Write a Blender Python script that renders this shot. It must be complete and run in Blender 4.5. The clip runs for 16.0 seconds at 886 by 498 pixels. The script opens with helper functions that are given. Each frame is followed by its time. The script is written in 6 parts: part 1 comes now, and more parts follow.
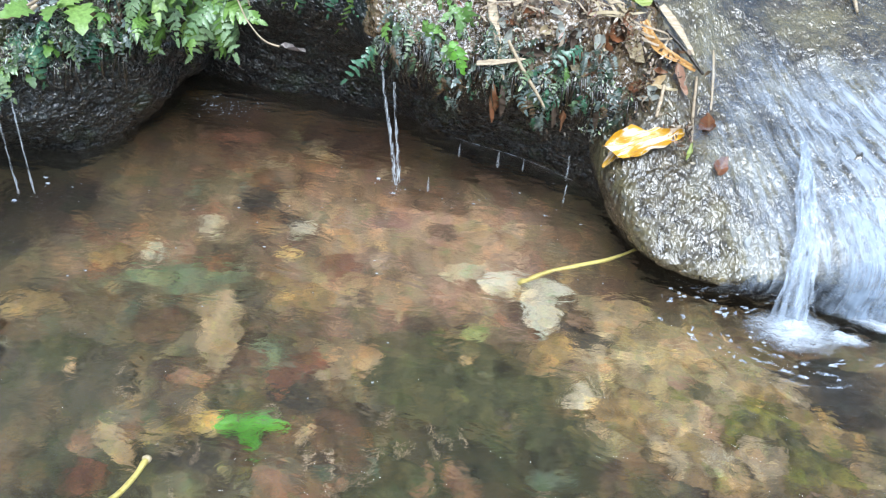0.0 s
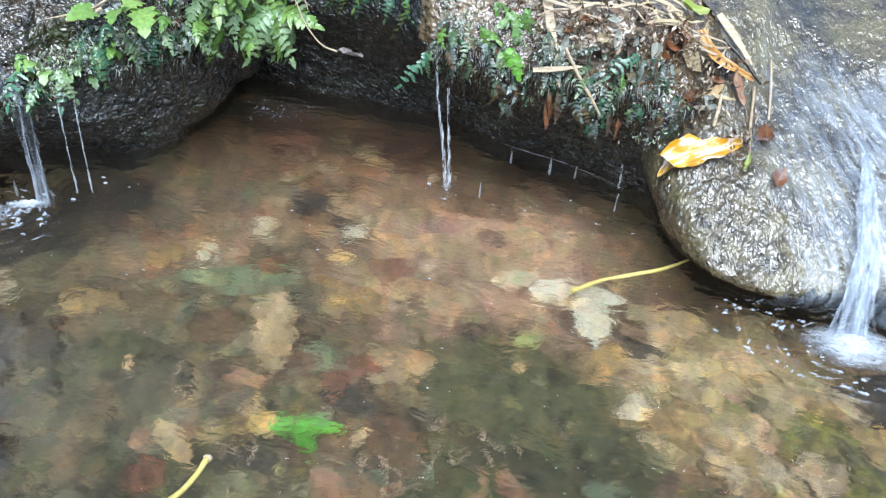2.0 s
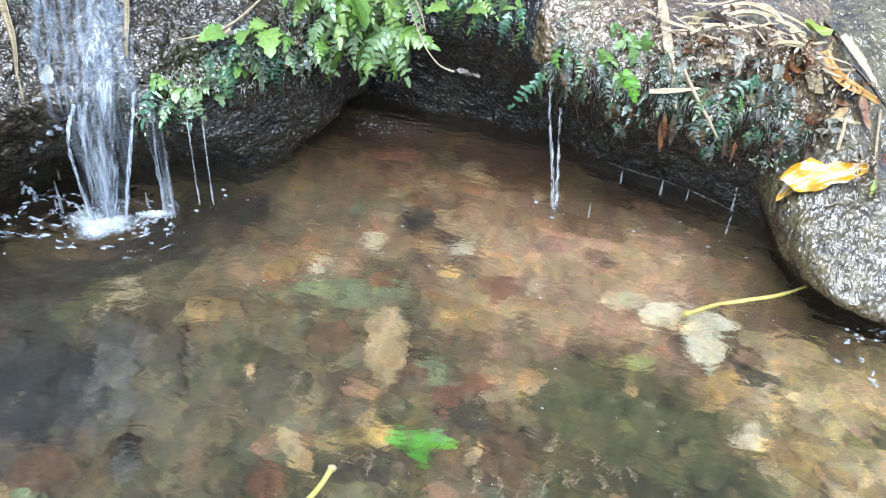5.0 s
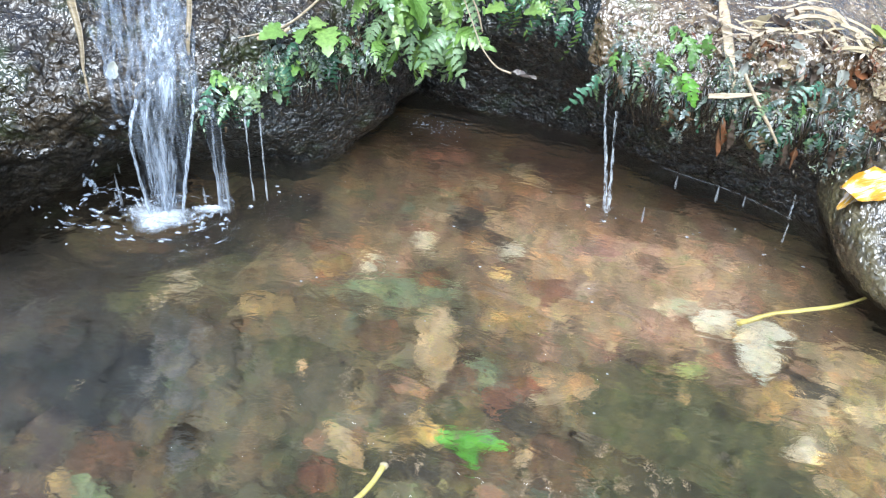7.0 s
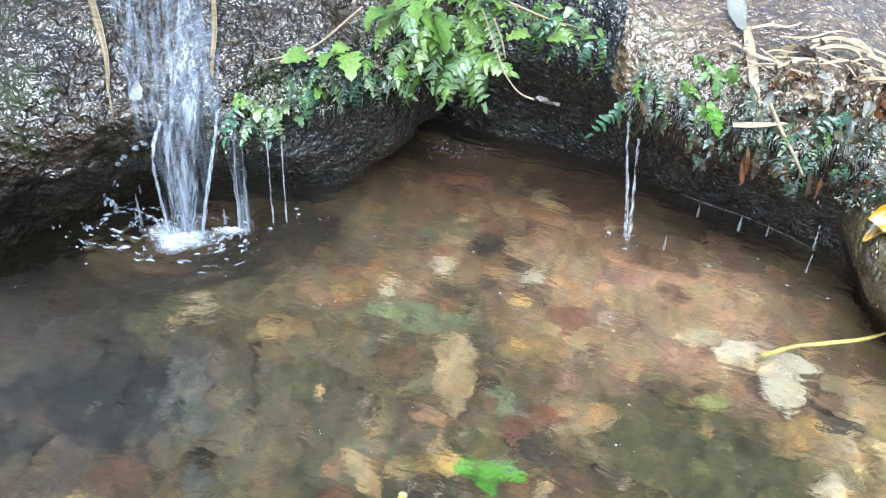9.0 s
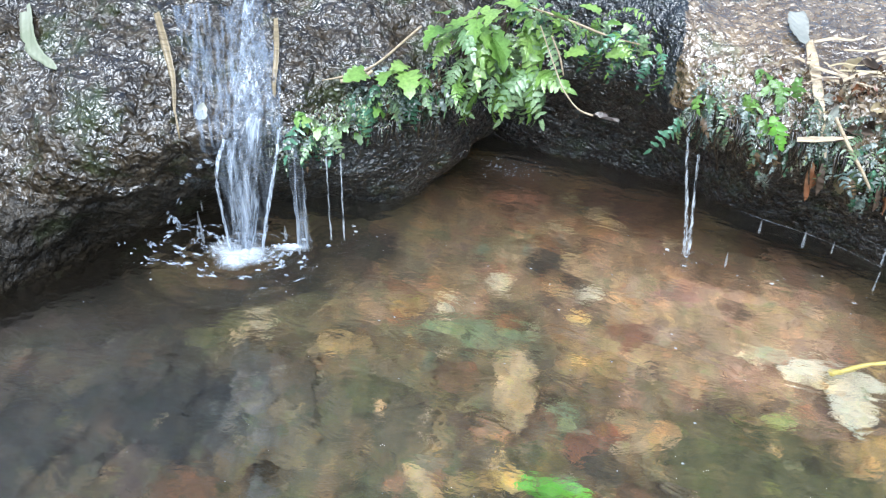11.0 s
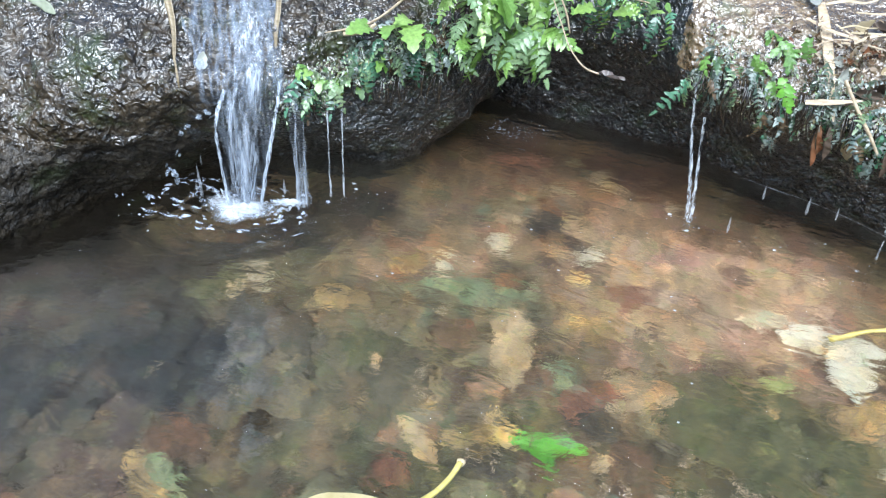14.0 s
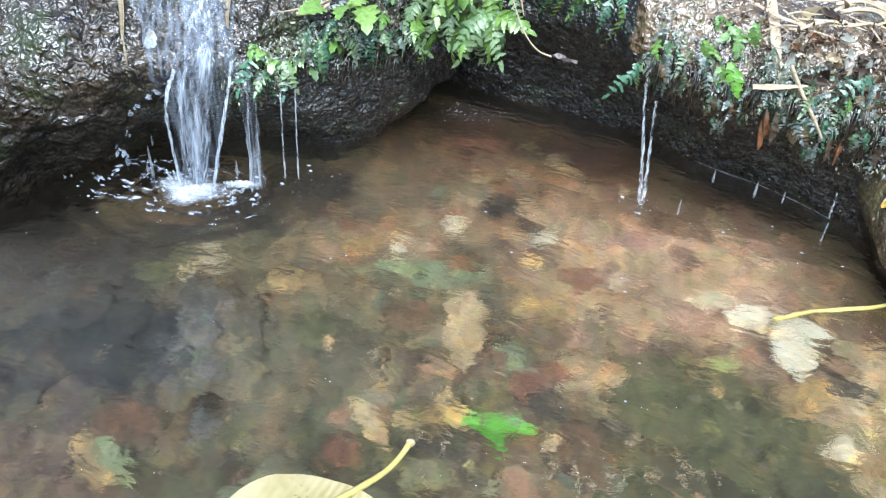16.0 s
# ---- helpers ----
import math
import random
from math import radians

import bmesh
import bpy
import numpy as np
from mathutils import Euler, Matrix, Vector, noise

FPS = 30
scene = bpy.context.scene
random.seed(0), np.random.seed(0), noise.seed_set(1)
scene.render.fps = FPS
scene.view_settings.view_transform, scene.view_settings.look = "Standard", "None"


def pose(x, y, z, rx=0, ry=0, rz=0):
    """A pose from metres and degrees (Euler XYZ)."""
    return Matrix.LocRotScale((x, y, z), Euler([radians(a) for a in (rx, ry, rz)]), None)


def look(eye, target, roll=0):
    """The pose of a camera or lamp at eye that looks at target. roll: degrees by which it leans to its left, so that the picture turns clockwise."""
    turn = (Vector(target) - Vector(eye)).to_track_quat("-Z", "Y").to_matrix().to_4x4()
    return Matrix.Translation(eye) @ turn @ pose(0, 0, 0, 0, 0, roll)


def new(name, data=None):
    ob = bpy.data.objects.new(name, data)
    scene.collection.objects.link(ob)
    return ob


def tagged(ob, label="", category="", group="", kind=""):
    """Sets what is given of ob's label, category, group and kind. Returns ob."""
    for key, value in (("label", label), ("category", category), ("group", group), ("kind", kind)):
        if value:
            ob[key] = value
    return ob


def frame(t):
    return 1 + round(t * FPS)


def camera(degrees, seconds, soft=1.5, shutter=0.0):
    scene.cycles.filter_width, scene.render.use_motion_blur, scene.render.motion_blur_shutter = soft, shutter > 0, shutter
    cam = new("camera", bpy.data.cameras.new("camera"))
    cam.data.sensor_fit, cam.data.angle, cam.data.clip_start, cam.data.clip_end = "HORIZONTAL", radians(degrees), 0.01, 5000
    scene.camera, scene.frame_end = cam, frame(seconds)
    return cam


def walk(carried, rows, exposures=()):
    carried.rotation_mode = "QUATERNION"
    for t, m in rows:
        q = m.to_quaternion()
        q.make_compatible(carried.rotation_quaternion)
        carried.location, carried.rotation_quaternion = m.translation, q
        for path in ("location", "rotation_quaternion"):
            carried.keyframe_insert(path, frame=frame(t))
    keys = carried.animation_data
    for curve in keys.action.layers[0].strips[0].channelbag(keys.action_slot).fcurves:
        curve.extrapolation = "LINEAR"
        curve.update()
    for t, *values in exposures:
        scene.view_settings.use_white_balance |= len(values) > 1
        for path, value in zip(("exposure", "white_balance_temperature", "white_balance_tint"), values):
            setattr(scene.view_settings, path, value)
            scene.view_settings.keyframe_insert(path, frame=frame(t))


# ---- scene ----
cam = camera(58.0, 16.0, 1.2)
PATH = [
    (0, (0.104, -0.267, 0.829), (0.026, 1.357, -0.335), 4.8),
    (0.5, (0.091, -0.27, 0.829), (-0.01, 1.356, -0.331), 4.8),
    (1, (0.084, -0.273, 0.834), (-0.031, 1.354, -0.324), 4.8),
    (1.5, (0.071, -0.275, 0.83), (-0.061, 1.352, -0.325), 4.7),
    (2, (0.061, -0.271, 0.828), (-0.087, 1.352, -0.331), 4.5),
    (2.5, (0.055, -0.272, 0.831), (-0.12, 1.351, -0.326), 4.0),
    (3, (0.043, -0.275, 0.837), (-0.159, 1.347, -0.315), 3.4),
    (3.5, (0.028, -0.28, 0.841), (-0.205, 1.34, -0.31), 2.8),
    (4, (0.012, -0.282, 0.846), (-0.253, 1.333, -0.303), 2.5),
    (4.5, (0.004, -0.284, 0.843), (-0.294, 1.327, -0.305), 2.4),
    (7, (-0.027, -0.292, 0.845), (-0.451, 1.288, -0.305), 1.8),
    (7.5, (-0.021, -0.293, 0.842), (-0.441, 1.283, -0.315), 2.0),
    (8, (-0.023, -0.293, 0.844), (-0.451, 1.278, -0.317), 2.0),
    (8.5, (-0.033, -0.29, 0.845), (-0.474, 1.299, -0.288), 2.2),
    (9, (-0.045, -0.286, 0.845), (-0.506, 1.315, -0.261), 2.1),
    (11.5, (-0.074, -0.31, 0.829), (-0.655, 1.284, -0.231), 0.2),
    (12, (-0.068, -0.314, 0.82), (-0.654, 1.271, -0.249), 0.3),
    (12.5, (-0.066, -0.314, 0.819), (-0.654, 1.258, -0.269), 0.3),
    (13, (-0.065, -0.314, 0.814), (-0.649, 1.251, -0.286), 0.7),
    (13.5, (-0.059, -0.311, 0.806), (-0.626, 1.257, -0.299), 1.2),
    (14, (-0.066, -0.309, 0.801), (-0.626, 1.258, -0.309), 1.6),
    (14.5, (-0.067, -0.31, 0.795), (-0.616, 1.256, -0.321), 2.0),
    (15, (-0.066, -0.309, 0.794), (-0.589, 1.258, -0.333), 2.5),
    (15.5, (-0.057, -0.309, 0.8), (-0.552, 1.261, -0.336), 3.0),
    (16, (-0.046, -0.305, 0.803), (-0.515, 1.268, -0.34), 3.3),
]
walk(cam, [(t, look(eye, target, roll)) for t, eye, target, roll in PATH], [(0.0, 0.42), (4.0, 0.62), (8.0, 0.69), (13.0, 0.705), (16.0, 0.735)])

# ---- light: an overcast sky over a small forest stream, brightest overhead ----
world = bpy.data.worlds.new("overcast_sky")
scene.world = world
world.use_nodes = True
wn = world.node_tree
sky = wn.nodes.new("ShaderNodeTexSky")
sky.sky_type, sky.sun_disc = "NISHITA", False
SUN_HEIGHT, SUN_ROUND = 60.0, 170.0
sky.sun_elevation, sky.sun_rotation = radians(SUN_HEIGHT), radians(SUN_ROUND)
sky.air_density, sky.dust_density, sky.ozone_density = 1.0, 1.5, 2.0
wn.nodes["Background"].inputs["Strength"].default_value = 0.14
wn.links.new(sky.outputs["Color"], wn.nodes["Background"].inputs["Color"])
sun = new("sun", bpy.data.lights.new("sun", "SUN"))
sun.data.energy, sun.data.angle, sun.data.color = 5.2, radians(58), (0.80, 0.905, 1.02)
az, el = radians(SUN_ROUND), radians(SUN_HEIGHT)
sun_from = Vector((math.sin(az) * math.cos(el), math.cos(az) * math.cos(el), math.sin(el)))
sun.matrix_world = look(sun_from * 20, (0, 0, 0))
scene.view_settings.exposure = 0.6

# ---- materials ----
def node(nt, kind, **values):
    n = nt.nodes.new("ShaderNode" + kind)
    for key, value in values.items():
        n.inputs[key.replace("_", " ")].default_value = value
    return n


def mixed(nt, fac, a, b, how="MIX"):
    """A colour mix; fac, a and b are sockets or values."""
    m = nt.nodes.new("ShaderNodeMix")
    m.data_type, m.blend_type = "RGBA", how
    for slot, v in ((0, fac), (6, a), (7, b)):
        if isinstance(v, bpy.types.NodeSocket):
            nt.links.new(v, m.inputs[slot])
        else:
            m.inputs[slot].default_value = v if slot == 0 else (*v, 1.0)
    return m.outputs[2]


def ramp(nt, socket, *stops):
    """A colour ramp through (position, colour) stops."""
    r = nt.nodes.new("ShaderNodeValToRGB")
    e = r.color_ramp.elements
    while len(e) < len(stops):
        e.new(0.5)
    for el_, (p, c) in zip(e, stops):
        el_.position = p
        el_.color = (*c, 1.0) if isinstance(c, tuple) else (c, c, c, 1.0)
    nt.links.new(socket, r.inputs[0])
    return r.outputs[0]


def coords(nt, scale=(1, 1, 1), turn=(0, 0, 0)):
    tc = nt.nodes.new("ShaderNodeTexCoord")
    mp = nt.nodes.new("ShaderNodeMapping")
    mp.vector_type = "TEXTURE"
    mp.inputs["Scale"].default_value = [1 / c for c in scale]
    mp.inputs["Rotation"].default_value = [radians(a) for a in turn]
    nt.links.new(tc.outputs["Object"], mp.inputs["Vector"])
    return mp.outputs[0]


def noise_of(nt, at, scale, detail=4.0, rough=0.6, warp=0.0):
    n = node(nt, "TexNoise", Scale=scale, Detail=detail, Roughness=rough, Distortion=warp)
    nt.links.new(at, n.inputs["Vector"])
    return n.outputs["Fac"]


def cells_of(nt, at, scale, feature="F1", out="Distance"):
    n = nt.nodes.new("ShaderNodeTexVoronoi")
    n.feature = feature
    n.inputs["Scale"].default_value = scale
    nt.links.new(at, n.inputs["Vector"])
    return n.outputs[out]


def bumped(nt, shader, *layers):
    """Chains bump layers of (height socket, strength, distance) into the shader's normal."""
    last = None
    for height, strength, distance in layers:
        b = node(nt, "Bump", Strength=strength, Distance=distance)
        nt.links.new(height, b.inputs["Height"])
        if last:
            nt.links.new(last, b.inputs["Normal"])
        last = b.outputs[0]
    nt.links.new(last, shader.inputs["Normal"])


def material(name):
    m = bpy.data.materials.new(name)
    m.use_nodes = True
    return m, m.node_tree, m.node_tree.nodes["Principled BSDF"]


def put(nt, socket, target):
    nt.links.new(socket, target)


def wet_rock(name, darks, mids, lights, moss, grain, sheen, gloss, flow=None, moss_edge=(0.56, 0.70), coat=1.0, wave=0.012, pit=0.75, dry=0.6, spec=0.8):
    """Wet stone: three tones, patches of moss, pitted grain and a glossy film of water. flow: stretch of the film's ripples."""
    m, nt, p = material(name)
    at = coords(nt)
    big = noise_of(nt, at, 6.0, 5.0, 0.62)
    fine = noise_of(nt, at, 55.0, 6.0, 0.68)
    tone = ramp(nt, fine, (0.30, darks), (0.5, mids), (0.72, lights))
    stain = ramp(nt, big, (0.35, 0.55), (0.65, 1.15))
    tone = mixed(nt, 1.0, tone, stain, "MULTIPLY")
    green = ramp(nt, noise_of(nt, at, 9.0, 6.0, 0.7), (moss_edge[0], 0.0), (moss_edge[1], 1.0))
    tone = mixed(nt, green, tone, moss)
    put(nt, tone, p.inputs["Base Color"])
    film = coords(nt, *flow) if flow else at
    rip = noise_of(nt, film, sheen, 1.8, 0.45, 0.9)
    pits = cells_of(nt, at, grain, "SMOOTH_F1")
    put(nt, ramp(nt, fine, (0.3, gloss), (0.7, gloss + 0.22)), p.inputs["Roughness"])
    p.inputs["Specular IOR Level"].default_value = spec
    p.inputs["Coat Weight"].default_value, p.inputs["Coat Roughness"].default_value, p.inputs["Coat IOR"].default_value = coat, 0.03, 2.0
    put(nt, ramp(nt, noise_of(nt, at, 8.0, 5.0, 0.65), (0.38, coat * dry), (0.60, coat)), p.inputs["Coat Weight"])
    crag = node(nt, "Bump", Strength=1.0, Distance=wave * 2.0)
    put(nt, noise_of(nt, film, sheen * 0.33, 3.0, 0.6, 0.6), crag.inputs["Height"])
    cb = node(nt, "Bump", Strength=1.0, Distance=wave * 0.85)
    put(nt, crag.outputs[0], cb.inputs["Normal"])
    put(nt, rip, cb.inputs["Height"])
    put(nt, cb.outputs[0], p.inputs["Coat Normal"])
    bumped(nt, p, (big, 0.35, 0.02), (pits, pit, 0.010), (rip, 0.8, wave), (fine, 0.45 * pit, 0.003))
    return m


M_ROCK_LEFT = wet_rock("wet_pitted_rock", (0.005, 0.004, 0.0025), (0.031, 0.022, 0.012), (0.095, 0.070, 0.043), (0.028, 0.038, 0.010), 95.0, 60.0, 0.30, wave=0.0155, dry=0.10, coat=1.0, spec=0.25, moss_edge=(0.52, 0.66), pit=0.8)
# the ledge's dark rock; on the brown boulder it paints the shade below the lip
M_ROCK_DARK_AND_SHADE = wet_rock("dark_wet_rock", (0.003, 0.003, 0.003), (0.009, 0.011, 0.011), (0.066, 0.076, 0.074), (0.016, 0.032, 0.010), 130.0, 95.0, 0.25, moss_edge=(0.55, 0.71), coat=1.0, wave=0.0135, spec=0.42, pit=1.0, dry=0.65)
# matte brown rock, darkened to paint the shade on the boulders' feet
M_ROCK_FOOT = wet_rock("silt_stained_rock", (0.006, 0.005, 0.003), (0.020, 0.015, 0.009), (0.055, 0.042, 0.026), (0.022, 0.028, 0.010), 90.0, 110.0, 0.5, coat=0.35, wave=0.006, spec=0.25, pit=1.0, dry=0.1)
M_ROCK_RIGHT = wet_rock("stream_worn_rock", (0.014, 0.011, 0.006), (0.075, 0.060, 0.035), (0.21, 0.175, 0.11), (0.16, 0.135, 0.065), 90.0, 80.0, 0.22, flow=((1.25, 0.7, 0.95), (0, 0, 0)), wave=0.0088, pit=0.6, coat=1.0, spec=0.35, dry=0.9, moss_edge=(0.46, 0.64))
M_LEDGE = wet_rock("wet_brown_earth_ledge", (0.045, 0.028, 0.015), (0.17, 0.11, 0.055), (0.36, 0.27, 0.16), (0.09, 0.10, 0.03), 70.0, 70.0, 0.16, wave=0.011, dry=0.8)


def silt_colours():
    """The bed's colours: rosy sand in the middle, rust towards the ledge, olive silt in front; shade painted in by the
    brown boulder and along the ledge's foot.
    """
    nt = bpy.data.node_groups.new("silt_colours", "ShaderNodeTree")
    nt.interface.new_socket(name="Color", in_out="OUTPUT", socket_type="NodeSocketColor")
    geo = nt.nodes.new("ShaderNodeNewGeometry")
    at = geo.outputs["Position"]
    wob = node(nt, "TexNoise", Scale=5.0, Detail=4.0, Roughness=0.6)
    put(nt, at, wob.inputs["Vector"])
    shift = nt.nodes.new("ShaderNodeVectorMath")
    shift.operation = "MULTIPLY_ADD"
    put(nt, wob.outputs["Color"], shift.inputs[0])
    shift.inputs[1].default_value = (0.35, 0.35, 0.0)
    put(nt, at, shift.inputs[2])
    patches = []
    tone = ramp(nt, noise_of(nt, at, 6.0, 5.0, 0.65), (0.35, (0.084, 0.069, 0.042)), (0.65, (0.170, 0.132, 0.080)))
    for scale, low, high, most, colour in ((9.0, 0.54, 0.68, 0.75, (0.10, 0.095, 0.06)), (12.0, 0.56, 0.68, 0.7, (0.34, 0.24, 0.155)), (15.0, 0.57, 0.70, 0.8, (0.045, 0.04, 0.034)), (10.5, 0.60, 0.70, 0.7, (0.17, 0.19, 0.12)), (21.0, 0.60, 0.72, 0.7, (0.42, 0.34, 0.24)), (26.0, 0.60, 0.70, 0.6, (0.18, 0.12, 0.09)), (44.0, 0.58, 0.68, 0.8, (0.05, 0.045, 0.04)), (52.0, 0.60, 0.70, 0.8, (0.46, 0.38, 0.27)), (38.0, 0.62, 0.72, 0.7, (0.20, 0.25, 0.20))):
        patches.append((ramp(nt, noise_of(nt, at, scale, 6.0, 0.62, 0.5), (low, 0.0), (high, most)), colour))
    # darkest spots paint the overhang's shade; the farthest ones darken the ledge's foot
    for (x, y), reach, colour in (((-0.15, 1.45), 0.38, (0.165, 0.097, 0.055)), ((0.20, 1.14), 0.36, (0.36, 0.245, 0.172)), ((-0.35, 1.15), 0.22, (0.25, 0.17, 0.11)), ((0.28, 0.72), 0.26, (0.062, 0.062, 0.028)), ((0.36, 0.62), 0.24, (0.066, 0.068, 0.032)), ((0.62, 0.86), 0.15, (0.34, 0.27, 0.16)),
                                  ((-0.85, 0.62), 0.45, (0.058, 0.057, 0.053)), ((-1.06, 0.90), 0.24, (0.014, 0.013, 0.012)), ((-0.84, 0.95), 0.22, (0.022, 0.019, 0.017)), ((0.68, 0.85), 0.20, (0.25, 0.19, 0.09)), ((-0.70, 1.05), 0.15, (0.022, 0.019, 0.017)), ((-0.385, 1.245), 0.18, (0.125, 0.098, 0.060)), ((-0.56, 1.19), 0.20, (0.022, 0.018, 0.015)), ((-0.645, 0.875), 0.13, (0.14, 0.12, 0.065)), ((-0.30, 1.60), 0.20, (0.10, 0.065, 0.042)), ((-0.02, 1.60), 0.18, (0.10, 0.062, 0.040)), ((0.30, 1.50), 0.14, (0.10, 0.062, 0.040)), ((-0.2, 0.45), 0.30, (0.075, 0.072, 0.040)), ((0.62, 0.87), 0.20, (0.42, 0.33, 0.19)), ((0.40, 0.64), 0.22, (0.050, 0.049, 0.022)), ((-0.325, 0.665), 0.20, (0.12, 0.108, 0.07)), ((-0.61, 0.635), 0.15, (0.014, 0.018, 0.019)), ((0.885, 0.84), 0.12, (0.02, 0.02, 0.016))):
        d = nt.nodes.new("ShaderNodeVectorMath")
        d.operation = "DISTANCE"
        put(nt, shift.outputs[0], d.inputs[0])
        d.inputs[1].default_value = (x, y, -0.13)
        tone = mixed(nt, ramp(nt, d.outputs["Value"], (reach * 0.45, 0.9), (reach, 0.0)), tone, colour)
    for k, (where, colour) in enumerate(patches):
        tone = mixed(nt, where, tone, tuple((c + sum(colour) / 3) / 0.38 for c in colour), "MULTIPLY")
    out = nt.nodes.new("NodeGroupOutput")
    put(nt, tone, out.inputs[0])
    return nt


SILT_AND_SHADE = silt_colours()


def sediment_with_shade(nt):
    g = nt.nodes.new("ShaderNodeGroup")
    g.node_tree = SILT_AND_SHADE
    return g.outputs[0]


def mottled(nt, tone, depth=1.0):
    """Algae, grit and crumbs over whatever lies on the bed: blotches in four tones at three scales."""
    geo = nt.nodes.new("ShaderNodeNewGeometry")
    at = geo.outputs["Position"]
    for scale, low, high, most, colour in ((12.0, 0.53, 0.63, 0.75, (0.50, 0.48, 0.46)), (15.0, 0.54, 0.64, 0.75, (1.5, 1.36, 1.2)), (26.0, 0.52, 0.66, 0.8, (1.75, 1.5, 1.15)), (33.0, 0.54, 0.67, 0.8, (0.42, 0.43, 0.40)), (21.0, 0.56, 0.66, 0.8, (1.25, 0.98, 0.85)), (29.0, 0.57, 0.66, 0.8, (0.72, 1.0, 0.85)), (47.0, 0.55, 0.66, 0.8, (0.85, 1.15, 0.70)), (64.0, 0.57, 0.68, 0.8, (1.9, 1.8, 1.5)), (80.0, 0.55, 0.66, 0.8, (0.40, 0.38, 0.36))):
        shifted = nt.nodes.new("ShaderNodeVectorMath")
        shifted.operation = "ADD"
        put(nt, at, shifted.inputs[0])
        shifted.inputs[1].default_value = (scale, scale * 0.3, 0)
        tone = mixed(nt, ramp(nt, noise_of(nt, shifted.outputs[0], scale, 5.0, 0.62, 0.6), (low, 0.0), (high, most * depth)), tone, colour, "MULTIPLY")
    return tone


def silted(nt, tone, low=0.36, high=0.66, most=0.75):
    """Drifts of brown silt over whatever lies on the bed."""
    geo = nt.nodes.new("ShaderNodeNewGeometry")
    drift = noise_of(nt, geo.outputs["Position"], 34.0, 8.0, 0.75, 0.8)
    return mixed(nt, ramp(nt, drift, (low, 0.0), (high, most)), tone, sediment_with_shade(nt))


def bed_material():
    m, nt, p = material("silty_stream_bed")
    at = coords(nt)
    big = noise_of(nt, at, 3.2, 4.0, 0.6)
    mid = noise_of(nt, at, 14.0, 5.0, 0.65, 0.8)
    fine = noise_of(nt, at, 90.0, 5.0, 0.7)
    silt = sediment_with_shade(nt)
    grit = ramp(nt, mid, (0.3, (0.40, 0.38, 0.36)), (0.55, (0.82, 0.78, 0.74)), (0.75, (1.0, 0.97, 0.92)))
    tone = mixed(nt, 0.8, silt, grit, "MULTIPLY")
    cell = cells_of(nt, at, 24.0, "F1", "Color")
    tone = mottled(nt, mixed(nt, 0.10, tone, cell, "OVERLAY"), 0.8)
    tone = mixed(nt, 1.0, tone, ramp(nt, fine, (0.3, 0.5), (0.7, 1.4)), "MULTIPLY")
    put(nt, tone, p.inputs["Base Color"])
    p.inputs["Roughness"].default_value = 0.9
    bumped(nt, p, (mid, 0.6, 0.01), (fine, 0.5, 0.004))
    return m


M_BED = bed_material()


def water_material():
    """A refracting surface under a mirror-like film, rippled in two scales."""
    m = bpy.data.materials.new("clear_stream_water")
    m.use_nodes = True
    nt = m.node_tree
    nt.nodes.clear()
    out = nt.nodes.new("ShaderNodeOutputMaterial")
    refr = node(nt, "BsdfRefraction", IOR=1.33, Roughness=0.20)
    refr.inputs["Color"].default_value = (0.80, 0.782, 0.760, 1)
    glos = node(nt, "BsdfGlossy", Roughness=0.04)
    fres = node(nt, "Fresnel", IOR=1.33)
    mix = nt.nodes.new("ShaderNodeMixShader")
    at = coords(nt, (0.8, 1.5, 1), (0, 0, -8))
    slow = noise_of(nt, at, 16.0, 2.2, 0.5, 0.5)
    quick = noise_of(nt, coords(nt, (1.0, 1.2, 1), (0, 0, 14)), 40.0, 1.0, 0.5, 0.8)
    b1 = node(nt, "Bump", Strength=0.50, Distance=0.020)
    b2 = node(nt, "Bump", Strength=0.22, Distance=0.005)
    put(nt, slow, b1.inputs["Height"])
    put(nt, quick, b2.inputs["Height"])
    put(nt, b1.outputs[0], b2.inputs["Normal"])
    b3 = node(nt, "Bump", Strength=0.55, Distance=0.004)
    put(nt, noise_of(nt, coords(nt, (0.9, 1.3, 1), (0, 0, -20)), 75.0, 2.0, 0.55, 0.6), b3.inputs["Height"])
    put(nt, b2.outputs[0], b3.inputs["Normal"])
    b4 = node(nt, "Bump", Strength=0.6, Distance=0.004)
    put(nt, noise_of(nt, coords(nt, (0.8, 1.3, 1), (0, 0, 25)), 62.0, 3.0, 0.6, 0.5), b4.inputs["Height"])
    put(nt, b2.outputs[0], b4.inputs["Normal"])
    put(nt, b4.outputs[0], refr.inputs["Normal"])
    for n in (glos, fres):
        put(nt, b3.outputs[0], n.inputs["Normal"])
    put(nt, fres.outputs[0], mix.inputs[0])
    put(nt, refr.outputs[0], mix.inputs[1])
    put(nt, glos.outputs[0], mix.inputs[2])
    put(nt, mix.outputs[0], out.inputs["Surface"])
    return m


M_WATER = water_material()


# ---- building helpers ----
def mesh_of(name, verts, faces, mat, smooth=True):
    me = bpy.data.meshes.new(name)
    me.from_pydata([tuple(v) for v in verts], [], [tuple(int(i) for i in f) for f in faces])
    if mat:
        me.materials.append(mat)
    if smooth:
        me.polygons.foreach_set("use_smooth", [True] * len(me.polygons))
    me.update()
    return me


def part(name, me, parent=None, label="", m=None):
    """Links a mesh as one object, under a thing if one is given."""
    ob = new(name, me)
    if parent:
        ob.parent = parent
    if m:
        ob.matrix_basis = m
    if label:
        ob["label"] = label
    return ob


